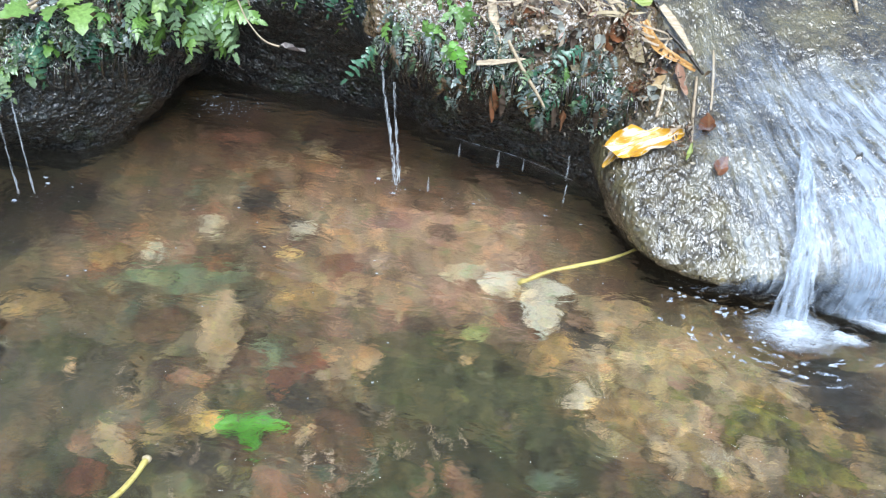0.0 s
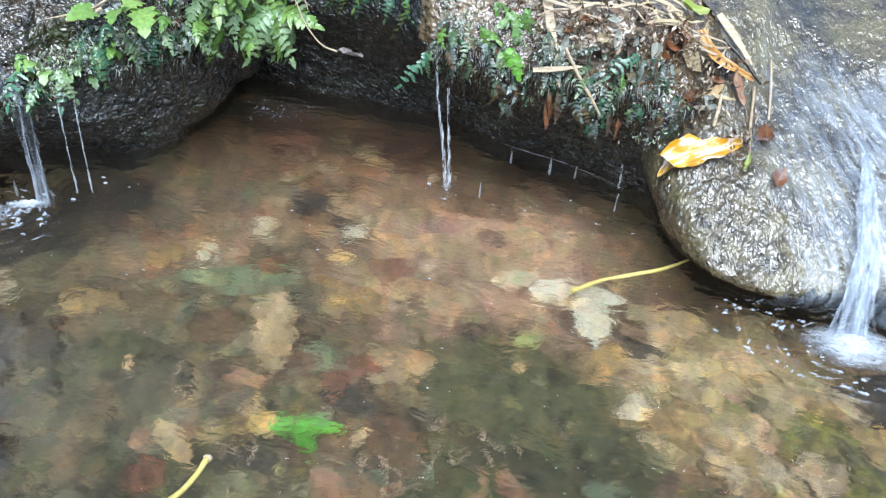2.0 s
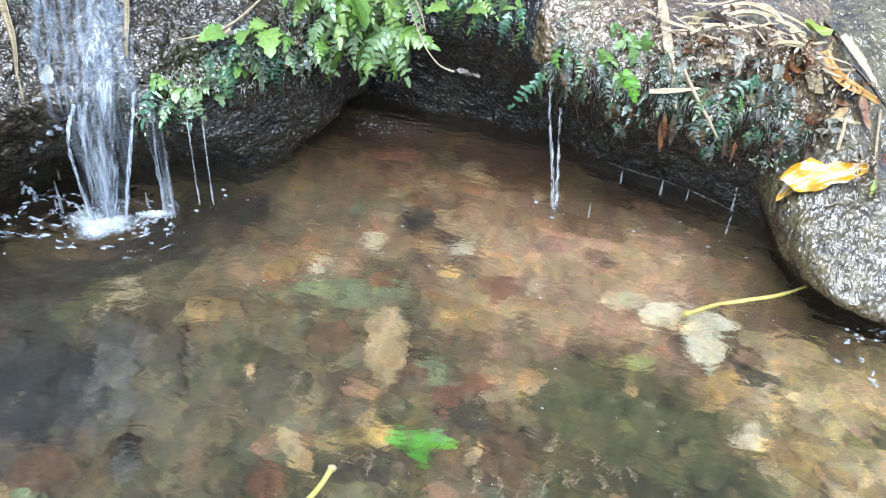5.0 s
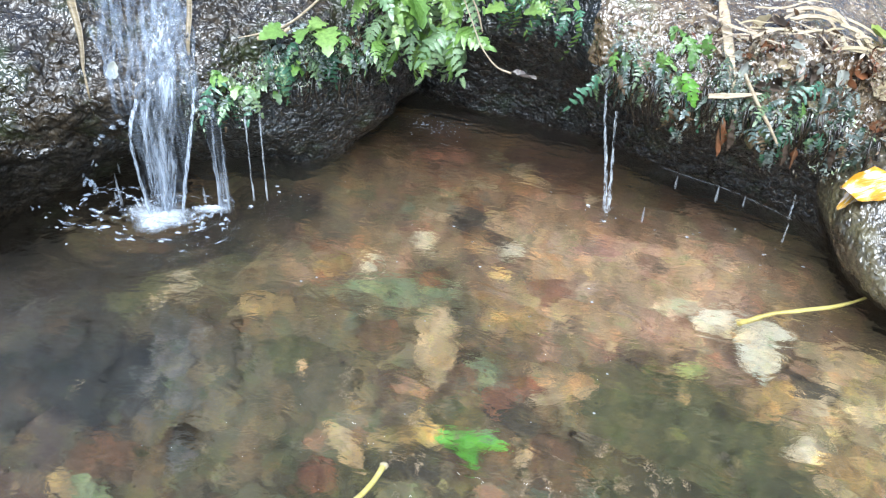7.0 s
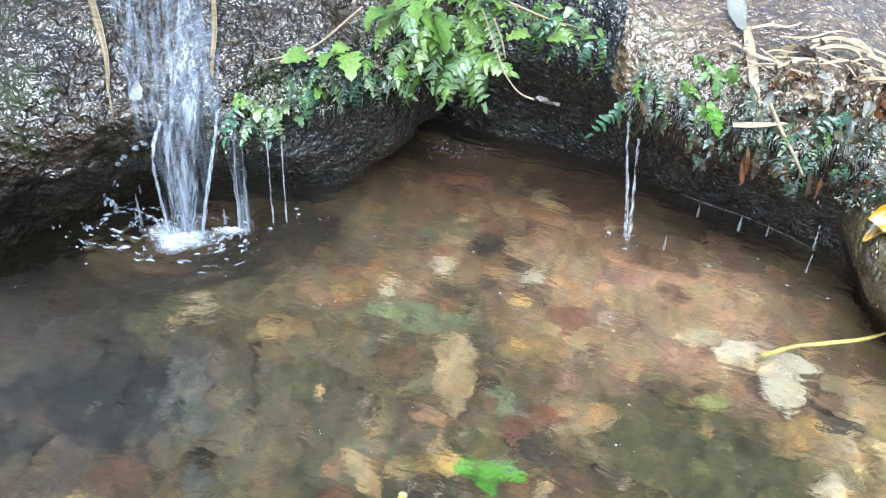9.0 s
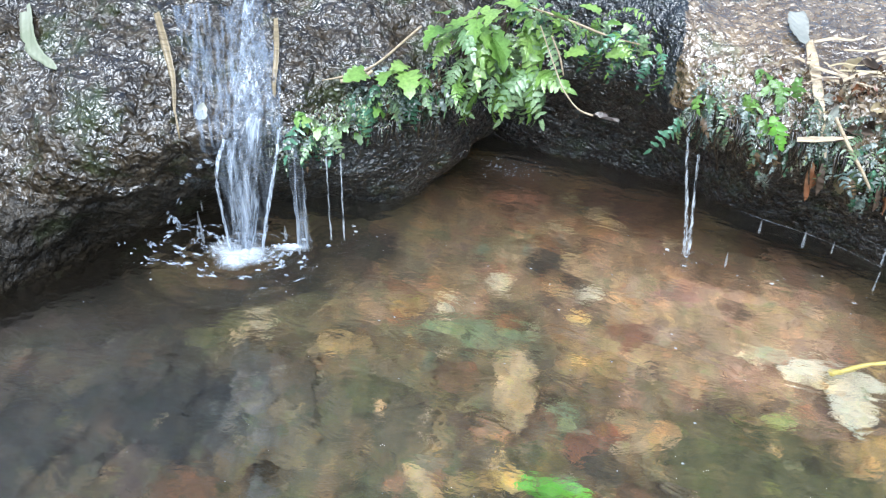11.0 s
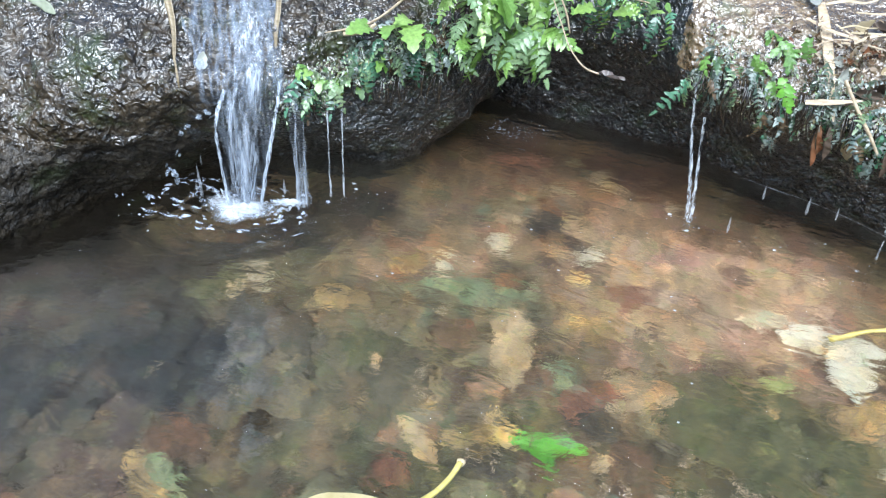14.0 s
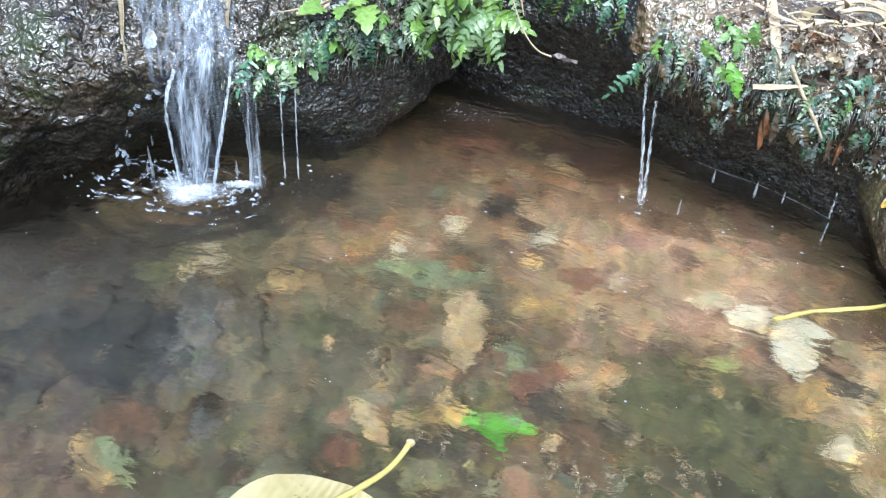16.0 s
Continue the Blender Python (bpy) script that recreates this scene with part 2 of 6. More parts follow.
def grid_faces(rows, cols):
    i = np.arange((rows - 1) * (cols - 1))
    a = (i // (cols - 1)) * cols + i % (cols - 1)
    return np.stack([a, a + 1, a + cols + 1, a + cols], 1)


def spline(points, count):
    """A smooth curve through an array of points (first axis), by their mean spacing, sampled count times."""
    p = np.asarray(points, float)
    n = len(p)
    gaps = np.maximum(np.sqrt(((p[1:] - p[:-1]) ** 2).sum(-1)).reshape(n - 1, -1).mean(1), 1e-9)
    shape = (-1, *([1] * (p.ndim - 1)))
    slope = (p[1:] - p[:-1]) / gaps.reshape(shape)
    tang = np.concatenate([slope[:1], (slope[:-1] * gaps[1:].reshape(shape) + slope[1:] * gaps[:-1].reshape(shape)) / (gaps[1:] + gaps[:-1]).reshape(shape), slope[-1:]])
    u = np.linspace(0, n - 1, count)
    k = np.clip(u.astype(int), 0, n - 2)
    f, h = (u - k).reshape(shape), gaps[k].reshape(shape)
    a, b = p[k], p[k + 1]
    return a * (2 * f ** 3 - 3 * f ** 2 + 1) + tang[k] * h * (f ** 3 - 2 * f ** 2 + f) + b * (3 * f ** 2 - 2 * f ** 3) + tang[k + 1] * h * (f ** 3 - f ** 2)


def fbm(x, y, z, scale, octaves=4):
    return noise.fractal(Vector((x * scale, y * scale, z * scale)), 0.9, 2.1, octaves)


def loft(rows, across, up, roughness, seed):
    """A rock surface through rows of control points, from below the water up and over its top, roughened along its normals.
    roughness: pairs of (size of the lumps per metre, height in metres)."""
    g = spline(np.stack([np.asarray(r, float) for r in rows], 0), up)
    g = spline(g.transpose(1, 0, 2), across).transpose(1, 0, 2)
    du, dv = np.gradient(g, axis=1), np.gradient(g, axis=0)
    nrm = np.cross(du, dv)
    nrm /= np.maximum(np.linalg.norm(nrm, axis=2, keepdims=True), 1e-9)
    flat = g.reshape(-1, 3)
    off = np.array([sum(h * fbm(p[0] + seed, p[1] - seed, p[2], s) for s, h in roughness) for p in flat])
    return flat + nrm.reshape(-1, 3) * off[:, None], grid_faces(up, across)


# ---- the bed and the ground round it: one sheet to the horizon ----
def bed_height(x, y):
    z = -0.13 - 0.15 * math.exp(-((x + 1.08) ** 2 + (y - 0.86) ** 2) / 0.07) - 0.06 * math.exp(-((y - 1.45 + 0.1 * x) / 0.13) ** 2) + 0.045 * math.exp(-((x - 0.55) ** 2 + (y - 0.62) ** 2) / 0.05)
    z -= 0.070 * math.exp(-((x + 0.612 + 0.2 * (y - 0.44)) / 0.020) ** 2 - ((y - 0.44) / 0.10) ** 2)
    z += 0.012 * fbm(x, y, 0, 5.0)
    bank = max(0.0, math.hypot(max(0.0, abs(x + 0.15) - 1.0), max(0.0, -0.05 - y, y - 1.45)) - 0.25)
    return z + 0.4 * (1 - math.exp(-bank * 1.5)) + (0.05 * fbm(x, y, 0, 1.3) if bank > 0.1 else 0.0)


xs = np.concatenate([[-400, -120, -40, -15], np.arange(-8, -1.7, 0.25), np.arange(-1.7, 1.31, 0.012), np.arange(1.5, 8.1, 0.25), [15, 40, 120, 400]])
ys = np.concatenate([[-400, -120, -40, -15], np.arange(-8, -0.2, 0.25), np.arange(-0.05, 1.61, 0.012), np.arange(1.8, 8.1, 0.25), [15, 40, 120, 400]])
bed_points = [(x, y, bed_height(x, y)) for y in ys for x in xs]
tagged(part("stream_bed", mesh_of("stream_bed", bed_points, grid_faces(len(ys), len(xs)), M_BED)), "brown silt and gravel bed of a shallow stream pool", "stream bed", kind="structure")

# ---- rocks: rows from under the water to the far top, stations along the waterline ----
LEFT_FOOT = [(-1.45, -0.3, -0.25), (-1.33, 0.30, -0.25), (-1.27, 0.54, -0.25), (-1.22, 0.74, -0.25), (-1.14, 0.92, -0.25), (-0.95, 1.12, -0.25), (-0.76, 1.14, -0.25), (-0.70, 1.24, -0.25), (-0.68, 1.42, -0.25), (-0.68, 1.6, -0.25)]
LEFT_LINE = [(-1.42, -0.3, 0.0), (-1.30, 0.30, 0.0), (-1.24, 0.53, 0.0), (-1.165, 0.74, 0.0), (-1.06, 0.90, 0.0), (-0.88, 1.06, 0.0), (-0.72, 1.10, 0.0), (-0.66, 1.19, 0.0), (-0.645, 1.40, 0.0), (-0.63, 1.6, 0.0)]
LEFT_LIP = [(-1.42, -0.3, 0.12), (-1.32, 0.34, 0.10), (-1.24, 0.58, 0.115), (-1.09, 0.70, 0.17), (-0.92, 0.79, 0.215), (-0.78, 0.92, 0.17), (-0.68, 1.03, 0.10), (-0.58, 1.13, 0.10), (-0.55, 1.32, 0.11), (-0.54, 1.6, 0.12)]
LEFT_FACE = [(-1.48, -0.25, 0.30), (-1.36, 0.45, 0.26), (-1.25, 0.68, 0.26), (-1.08, 0.72, 0.275), (-0.945, 0.82, 0.29), (-0.81, 0.93, 0.29), (-0.65, 1.01, 0.25), (-0.55, 1.12, 0.24), (-0.51, 1.3, 0.26), (-0.50, 1.6, 0.28)]
LEFT_TOP = [(-1.75, 0.1, 0.45), (-1.55, 0.66, 0.43), (-1.33, 0.86, 0.43), (-1.17, 0.92, 0.43), (-1.03, 1.00, 0.43), (-0.88, 1.09, 0.43), (-0.70, 1.17, 0.43), (-0.58, 1.27, 0.43), (-0.54, 1.42, 0.44), (-0.52, 1.65, 0.45)]
LEFT_BACK = [(-2.6, 0.9, 0.50), (-2.3, 1.4, 0.50), (-2.0, 1.8, 0.50), (-1.7, 2.1, 0.50), (-1.45, 2.3, 0.50), (-1.25, 2.5, 0.48), (-1.05, 2.6, 0.48), (-0.9, 2.7, 0.48), (-0.8, 2.8, 0.48), (-0.7, 2.9, 0.48)]
v, f = loft([LEFT_FOOT, LEFT_LINE, LEFT_LIP, LEFT_FACE, LEFT_TOP, LEFT_BACK], 300, 190, ((5.0, 0.018), (22.0, 0.006), (70.0, 0.0030)), 3.0)
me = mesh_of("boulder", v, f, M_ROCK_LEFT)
me.materials.append(M_ROCK_DARK_AND_SHADE)
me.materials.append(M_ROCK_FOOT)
# faces below the lip take the dark material as painted shade
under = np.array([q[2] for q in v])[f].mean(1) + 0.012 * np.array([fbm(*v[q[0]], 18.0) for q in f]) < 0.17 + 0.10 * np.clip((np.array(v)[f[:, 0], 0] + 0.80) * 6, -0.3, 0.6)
# the far left foot: shade painted in matte brown instead
foot_shade = np.array(v)[f[:, 0], 0] + 0.03 * np.array([fbm(*v[q[0]], 12.0) for q in f]) < -0.98
me.polygons.foreach_set("material_index", under.astype(int) * np.where(foot_shade, 2, 1))
tagged(part("boulder", me), "large wet brown pitted boulder with a mossy overhanging lip", "boulder", kind="structure")

BACK_FOOT = [(-0.75, 1.62, -0.25), (-0.57, 1.60, -0.25), (-0.40, 1.56, -0.25), (-0.25, 1.53, -0.25), (-0.10, 1.50, -0.25), (0.04, 1.42, -0.25), (0.18, 1.36, -0.25), (0.29, 1.30, -0.25), (0.40, 1.20, -0.25)]
BACK_LINE = [(-0.75, 1.53, 0.0), (-0.60, 1.50, 0.0), (-0.41, 1.464, 0.0), (-0.25, 1.44, 0.0), (-0.115, 1.41, 0.0), (0.03, 1.32, 0.0), (0.156, 1.278, 0.0), (0.258, 1.221, 0.0), (0.38, 1.12, 0.0)]
BACK_WALL = [(-0.75, 1.46, 0.14), (-0.58, 1.44, 0.14), (-0.40, 1.41, 0.14), (-0.24, 1.37, 0.14), (-0.10, 1.32, 0.13), (0.03, 1.24, 0.12), (0.15, 1.20, 0.12), (0.25, 1.15, 0.12), (0.38, 1.08, 0.12)]
BACK_LIP = [(-0.75, 1.40, 0.30), (-0.56, 1.36, 0.30), (-0.38, 1.31, 0.30), (-0.21, 1.24, 0.30), (-0.10, 1.135, 0.275), (0.03, 1.09, 0.265), (0.13, 1.075, 0.255), (0.235, 1.09, 0.235), (0.40, 1.12, 0.18)]
BACK_BROW = [(-0.75, 1.42, 0.42), (-0.55, 1.38, 0.42), (-0.36, 1.33, 0.42), (-0.19, 1.25, 0.41), (-0.09, 1.16, 0.355), (0.03, 1.13, 0.345), (0.13, 1.11, 0.34), (0.23, 1.12, 0.34), (0.44, 1.20, 0.26)]
BACK_TOP = [(-0.75, 1.7, 0.52), (-0.55, 1.65, 0.52), (-0.36, 1.6, 0.50), (-0.18, 1.5, 0.48), (-0.07, 1.35, 0.42), (0.04, 1.32, 0.41), (0.14, 1.30, 0.40), (0.25, 1.30, 0.40), (0.52, 1.45, 0.31)]
BACK_FAR = [(-0.75, 3.4, 0.65), (-0.5, 3.4, 0.65), (-0.3, 3.4, 0.65), (-0.1, 3.4, 0.60), (0.05, 3.4, 0.55), (0.2, 3.4, 0.50), (0.3, 3.4, 0.47), (0.6, 3.4, 0.43), (1.3, 3.4, 0.30)]
v, f = loft([BACK_FOOT, BACK_LINE, BACK_WALL, BACK_LIP, BACK_BROW, BACK_TOP, BACK_FAR], 220, 200, ((6.0, 0.014), (24.0, 0.006), (70.0, 0.0022)), 11.0)
me = mesh_of("rock_ledge", v, f, M_ROCK_DARK_AND_SHADE)
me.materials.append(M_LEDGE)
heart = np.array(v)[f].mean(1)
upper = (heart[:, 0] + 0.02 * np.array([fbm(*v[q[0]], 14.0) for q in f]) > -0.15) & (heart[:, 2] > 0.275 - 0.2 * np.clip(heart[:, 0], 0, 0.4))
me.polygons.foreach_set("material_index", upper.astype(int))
tagged(part("rock_ledge", me), "dark wet undercut rock ledge behind the pool", "rock ledge", kind="structure")

RIGHT_FOOT = [(0.34, 1.40, -0.25), (0.40, 1.16, -0.25), (0.43, 1.02, -0.25), (0.47, 0.96, -0.25), (0.54, 0.93, -0.25), (0.64, 0.93, -0.25), (0.74, 0.92, -0.25), (0.86, 0.90, -0.25), (1.05, 0.85, -0.25), (1.6, 0.7, -0.25)]
RIGHT_LINE = [(0.32, 1.30, 0.0), (0.345, 1.13, 0.0), (0.375, 1.01, 0.0), (0.41, 0.945, 0.0), (0.48, 0.895, 0.0), (0.57, 0.873, 0.0), (0.66, 0.868, 0.0), (0.78, 0.832, 0.0), (1.0, 0.77, 0.0), (1.6, 0.60, 0.0)]
RIGHT_LIP = [(0.30, 1.2, 0.10), (0.315, 1.05, 0.10), (0.345, 0.92, 0.09), (0.385, 0.855, 0.07), (0.46, 0.82, 0.055), (0.56, 0.815, 0.05), (0.66, 0.835, 0.07), (0.78, 0.842, 0.08), (1.0, 0.78, 0.08), (1.6, 0.61, 0.08)]
RIGHT_FACE = [(0.34, 1.22, 0.25), (0.345, 1.065, 0.20), (0.365, 0.96, 0.165), (0.415, 0.92, 0.15), (0.485, 0.955, 0.172), (0.57, 0.965, 0.16), (0.66, 0.95, 0.155), (0.78, 0.93, 0.17), (1.0, 0.88, 0.17), (1.6, 0.75, 0.17)]
RIGHT_BROW = [(0.40, 1.28, 0.34), (0.41, 1.15, 0.30), (0.43, 1.08, 0.245), (0.465, 1.06, 0.215), (0.515, 1.13, 0.235), (0.59, 1.17, 0.235), (0.68, 1.17, 0.225), (0.80, 1.14, 0.235), (1.0, 1.08, 0.24), (1.6, 0.95, 0.24)]
RIGHT_TOP = [(0.30, 1.5, 0.36), (0.42, 1.38, 0.36), (0.47, 1.34, 0.35), (0.50, 1.33, 0.34), (0.56, 1.36, 0.325), (0.64, 1.38, 0.315), (0.74, 1.38, 0.31), (0.86, 1.36, 0.31), (1.05, 1.32, 0.31), (1.6, 1.2, 0.31)]
RIGHT_FAR = [(0.1, 3.4, 0.54), (0.4, 3.4, 0.55), (0.6, 3.4, 0.54), (0.8, 3.4, 0.52), (1.0, 3.4, 0.5), (1.2, 3.4, 0.5), (1.4, 3.4, 0.5), (1.7, 3.4, 0.5), (2.0, 3.2, 0.5), (3.0, 2.8, 0.5)]
v, f = loft([RIGHT_FOOT, RIGHT_LINE, RIGHT_LIP, RIGHT_FACE, RIGHT_BROW, RIGHT_TOP, RIGHT_FAR], 240, 210, ((6.0, 0.010), (26.0, 0.004), (80.0, 0.0016)), 23.0)
me = mesh_of("boulder_round", v, f, M_ROCK_RIGHT)
me.materials.append(M_ROCK_FOOT)
# dark band above the waterline paints the shade under the boulder's nose
rim = np.array([q[2] for q in v])[f].mean(1) + 0.020 * np.array([fbm(*v[q[0]], 20.0) for q in f]) < 0.052
me.polygons.foreach_set("material_index", rim.astype(int))
tagged(part("boulder", me), "rounded stream-worn boulder with a film of running water", "boulder", kind="structure")

# ---- the pool's surface ----
FALL_LEFT, FALL_RIGHT, DRIP = (-0.876, 0.82), (0.635, 0.782), (-0.064, 1.11)


def ripple(x, y):
    z = 0.0
    for (cx, cy), high, length, reach in ((FALL_LEFT, 0.008, 0.055, 0.11), (FALL_RIGHT, 0.006, 0.05, 0.14), (DRIP, 0.0012, 0.022, 0.07), ((-0.745, 0.92), 0.0012, 0.022, 0.07)):
        d = math.hypot(x - cx, y - cy)
        if d < reach * 5:
            z += high * math.cos(d / length * 6.28) * math.exp(-d / reach)
    for (cx, cy), wide_, deep_ in (((-0.93, 0.83), 0.20, 0.10), ((0.625, 0.77), 0.13, 0.08)):
        d = ((x - cx) / wide_) ** 2 + ((y - cy) / deep_) ** 2
        if d < 5:
            z += math.exp(-d) * (0.0050 * noise.noise(Vector((x * 38, y * 52, 1.0))) + 0.0022 * noise.noise(Vector((x * 85, y * 110, 5.0))))
    return z + 0.0015 * fbm(x, y, 0.0, 9.0, 3)


wx = np.concatenate([np.arange(-1.6, -1.2, 0.010), np.arange(-1.2, -0.65, 0.004), np.arange(-0.65, 0.4, 0.010), np.arange(0.4, 0.85, 0.004), np.arange(0.85, 1.31, 0.010)])
wy = np.concatenate([np.arange(-0.7, 0.62, 0.010), np.arange(0.62, 1.02, 0.004), np.arange(1.02, 1.66, 0.010)])
water_points = [(x, y, ripple(x, y)) for y in wy for x in wx]
water = tagged(part("water", mesh_of("water", water_points, grid_faces(len(wy), len(wx)), M_WATER)), "clear rippled water of a shallow stream pool", "water", kind="structure")
water.visible_shadow = False


# ---- stones and sunken leaves on the bed ----
def stone_material(name, low, high, rough=0.75, patch=2.2):
    m, nt, p = material(name)
    at = coords(nt)
    big, fine = noise_of(nt, at, patch, 5.0, 0.65), noise_of(nt, at, 14.0, 5.0, 0.7)
    tone = ramp(nt, big, (0.3, low), (0.7, high))
    tone = mixed(nt, 1.0, tone, ramp(nt, fine, (0.3, 0.65), (0.7, 1.25)), "MULTIPLY")
    sep = nt.nodes.new("ShaderNodeSeparateXYZ")
    put(nt, at, sep.inputs[0])
    foot = node(nt, "Math")
    foot.operation = "MULTIPLY_ADD"
    put(nt, noise_of(nt, at, 3.6, 6.0, 0.72), foot.inputs[0])
    foot.inputs[1].default_value = 2.4
    put(nt, sep.outputs["Z"], foot.inputs[2])
    half_ = node(nt, "Math")
    half_.operation = "MULTIPLY"
    put(nt, foot.outputs[0], half_.inputs[0])
    half_.inputs[1].default_value = 0.5
    tone = silted(nt, tone, 0.40, 0.70, 0.6)
    tone = mixed(nt, ramp(nt, half_.outputs[0], (0.66, 0.95), (0.98, 0.0)), tone, sediment_with_shade(nt))
    put(nt, mottled(nt, tone), p.inputs["Base Color"])
    p.inputs["Roughness"].default_value = rough
    bumped(nt, p, (big, 0.4, 0.2), (fine, 0.5, 0.05))
    return m


def leaf_material(name, blade, edge, rib, gloss=0.45, spots=0.25, see_through=0.25, silt=0.0, half=0.024):
    """A leaf along local x: blade and edge tones, a paler midrib with side veins, and blotches."""
    m, nt, p = material(name)
    at = coords(nt)
    sep = nt.nodes.new("ShaderNodeSeparateXYZ")
    put(nt, at, sep.inputs[0])

    def maths(how, a, b):
        n = nt.nodes.new("ShaderNodeMath")
        n.operation = how
        for k, v_ in enumerate((a, b)):
            if isinstance(v_, bpy.types.NodeSocket):
                put(nt, v_, n.inputs[k])
            elif v_ is not None:
                n.inputs[k].default_value = v_
        return n.outputs[0]

    away = maths("ABSOLUTE", sep.outputs["Y"], None)
    veins = maths("SINE", maths("MULTIPLY", maths("SUBTRACT", sep.outputs["X"], maths("MULTIPLY", away, 0.7)), 520.0), None)
    blot = noise_of(nt, at, 45.0, 5.0, 0.7)
    wide = noise_of(nt, at, 14.0, 4.0, 0.6)
    tone = mixed(nt, ramp(nt, wide, (0.42, 0.0), (0.58, 1.0)), blade, edge)
    tone = mixed(nt, ramp(nt, blot, (0.62, 0.0), (0.72, spots)), tone, (0.05, 0.03, 0.015))
    tone = mixed(nt, ramp(nt, away, (0.0008, 0.8), (0.0022, 0.0)), tone, rib)
    tone = mixed(nt, ramp(nt, veins, (0.93, 0.0), (1.0, 0.06)), tone, rib)
    if silt:
        tone = silted(nt, tone, 0.34, 0.64, silt)
        drift = noise_of(nt, at, 55.0, 6.0, 0.7, 0.5)
        rim = maths("ADD", maths("DIVIDE", away, half), maths("MULTIPLY", maths("SUBTRACT", drift, 0.5), 2.2))
        tone = mottled(nt, mixed(nt, ramp(nt, rim, (0.40, 0.0), (0.95, 0.95)), tone, sediment_with_shade(nt)), 0.9)
    put(nt, tone, p.inputs["Base Color"])
    p.inputs["Roughness"].default_value = gloss
    bumped(nt, p, (veins, 0.25, 0.0012), (blot, 0.35, 0.003))
    if see_through:
        out = nt.nodes["Material Output"]
        tl = nt.nodes.new("ShaderNodeBsdfTranslucent")
        put(nt, tone, tl.inputs["Color"])
        mx = nt.nodes.new("ShaderNodeMixShader")
        mx.inputs[0].default_value = see_through
        put(nt, p.outputs[0], mx.inputs[1])
        put(nt, tl.outputs[0], mx.inputs[2])
        put(nt, mx.outputs[0], out.inputs["Surface"])
    return m


RIBS = {}


def leaf_mesh(name, length, width, mat, fold=0.15, curl=0.2, wave=0.1, seed=0, lobes=0, stalk=0.0, tear=0.0):
    """A leaf blade along +x with a folded midrib, a curl along its length and a wavy, torn margin."""
    rng = random.Random(seed)
    nx, ny = 19, 9
    verts = []
    ph = rng.uniform(0, 6.28)
    for i in range(nx):
        t = i / (nx - 1)
        half = width * 0.5 * (math.sin(math.pi * t ** 0.85) ** 0.75 if 0 < t < 1 else 0.02)
        if lobes:
            half *= 0.62 + 0.38 * abs(math.sin(math.pi * t * lobes + 0.4))
        for j in range(ny):
            s = 2 * j / (ny - 1) - 1
            ragged = 1 + wave * 0.6 * noise.noise(Vector((t * 7 + seed, s * 1.5, ph))) + tear * (noise.fractal(Vector((t * 5 + seed, 3.0 * (s > 0), ph)), 0.7, 2.0, 3) - 0.15)
            y = s * half * ragged
            z = abs(s) * half * fold * 2 + length * curl * (t - 0.5) ** 2 * 2 + wave * width * 0.35 * math.sin(t * 9 + ph + s * 1.6) * abs(s)
            verts.append((t * length, y + 0.06 * length * math.sin(t * 2.4 + ph) * 0.6, z))
    faces = [tuple(q) for q in grid_faces(nx, ny)]
    if stalk:
        base = len(verts)
        for k in range(6):
            u = k / 5
            for a in range(5):
                an = a * 1.2566
                r = width * 0.022 * (1.4 - 0.4 * u)
                verts.append((-stalk * (1 - u), r * math.cos(an) + stalk * 0.15 * (1 - u) ** 2, r * math.sin(an) + length * curl * 0.5 * u))
        for k in range(5):
            for a in range(5):
                b = (a + 1) % 5
                faces.append((base + k * 5 + a, base + k * 5 + b, base + k * 5 + 5 + b, base + k * 5 + 5 + a))
    me = mesh_of(name, verts, faces, mat)
    ribs = []
    for i in range(9):
        t = 0.02 + 0.94 * i / 8
        c = Vector((t * length, 0.036 * length * math.sin(t * 2.4 + ph), length * curl * (t - 0.5) ** 2 * 2))
        r = width * 0.022 * (1.15 - t) + 0.0002
        ribs += [c + Vector((0, r * math.cos(a * 1.5708), r * math.sin(a * 1.5708) + r * 0.5)) for a in range(4)]
    RIBS[me.name] = mesh_of("midrib", ribs, [(i * 4 + a, i * 4 + (a + 1) % 4, i * 4 + 4 + (a + 1) % 4, i * 4 + 4 + a) for i in range(8) for a in range(4)], mat)
    return me


def ribbed(ob, shift):
    """Gives a leaf its raised midrib as a part."""
    rib = RIBS[ob.data.name]
    rib.transform(Matrix.Translation(shift))
    part("midrib", rib, ob)
    return ob


def stone_mesh(name, mat, seed, lumps=0.22):
    """A unit stone, flattened by the pose it is given."""
    bm = bmesh.new()
    bmesh.ops.create_icosphere(bm, subdivisions=4 if lumps > 0.5 else 3, radius=1.0)
    for vv in bm.verts:
        d = 1 + (0.16 * noise.fractal(vv.co * 3.2 + Vector((seed, seed, 0)), 0.8, 2.0, 3) if lumps > 0.5 else 0.0) + lumps * noise.fractal(vv.co * 0.9 + Vector((seed * 7.1, 0, seed)), 0.8, 2.0, 3) + 0.05 * noise.noise(vv.co * 4 + Vector((seed, 3, 0)))
        vv.co *= d
    me = bpy.data.meshes.new(name)
    bm.to_mesh(me)
    bm.free()
    me.materials.append(mat)
    me.polygons.foreach_set("use_smooth", [True] * len(me.polygons))
    return me


S_TAN = stone_material("tan_stone", (0.26, 0.18, 0.10), (0.46, 0.34, 0.20))
S_PALE = stone_material("pale_stone", (0.42, 0.38, 0.28), (0.66, 0.60, 0.46))
S_OCHRE = stone_material("ochre_stone", (0.25, 0.16, 0.065), (0.44, 0.31, 0.14))
S_RED = stone_material("reddish_stone", (0.15, 0.062, 0.038), (0.27, 0.12, 0.075))
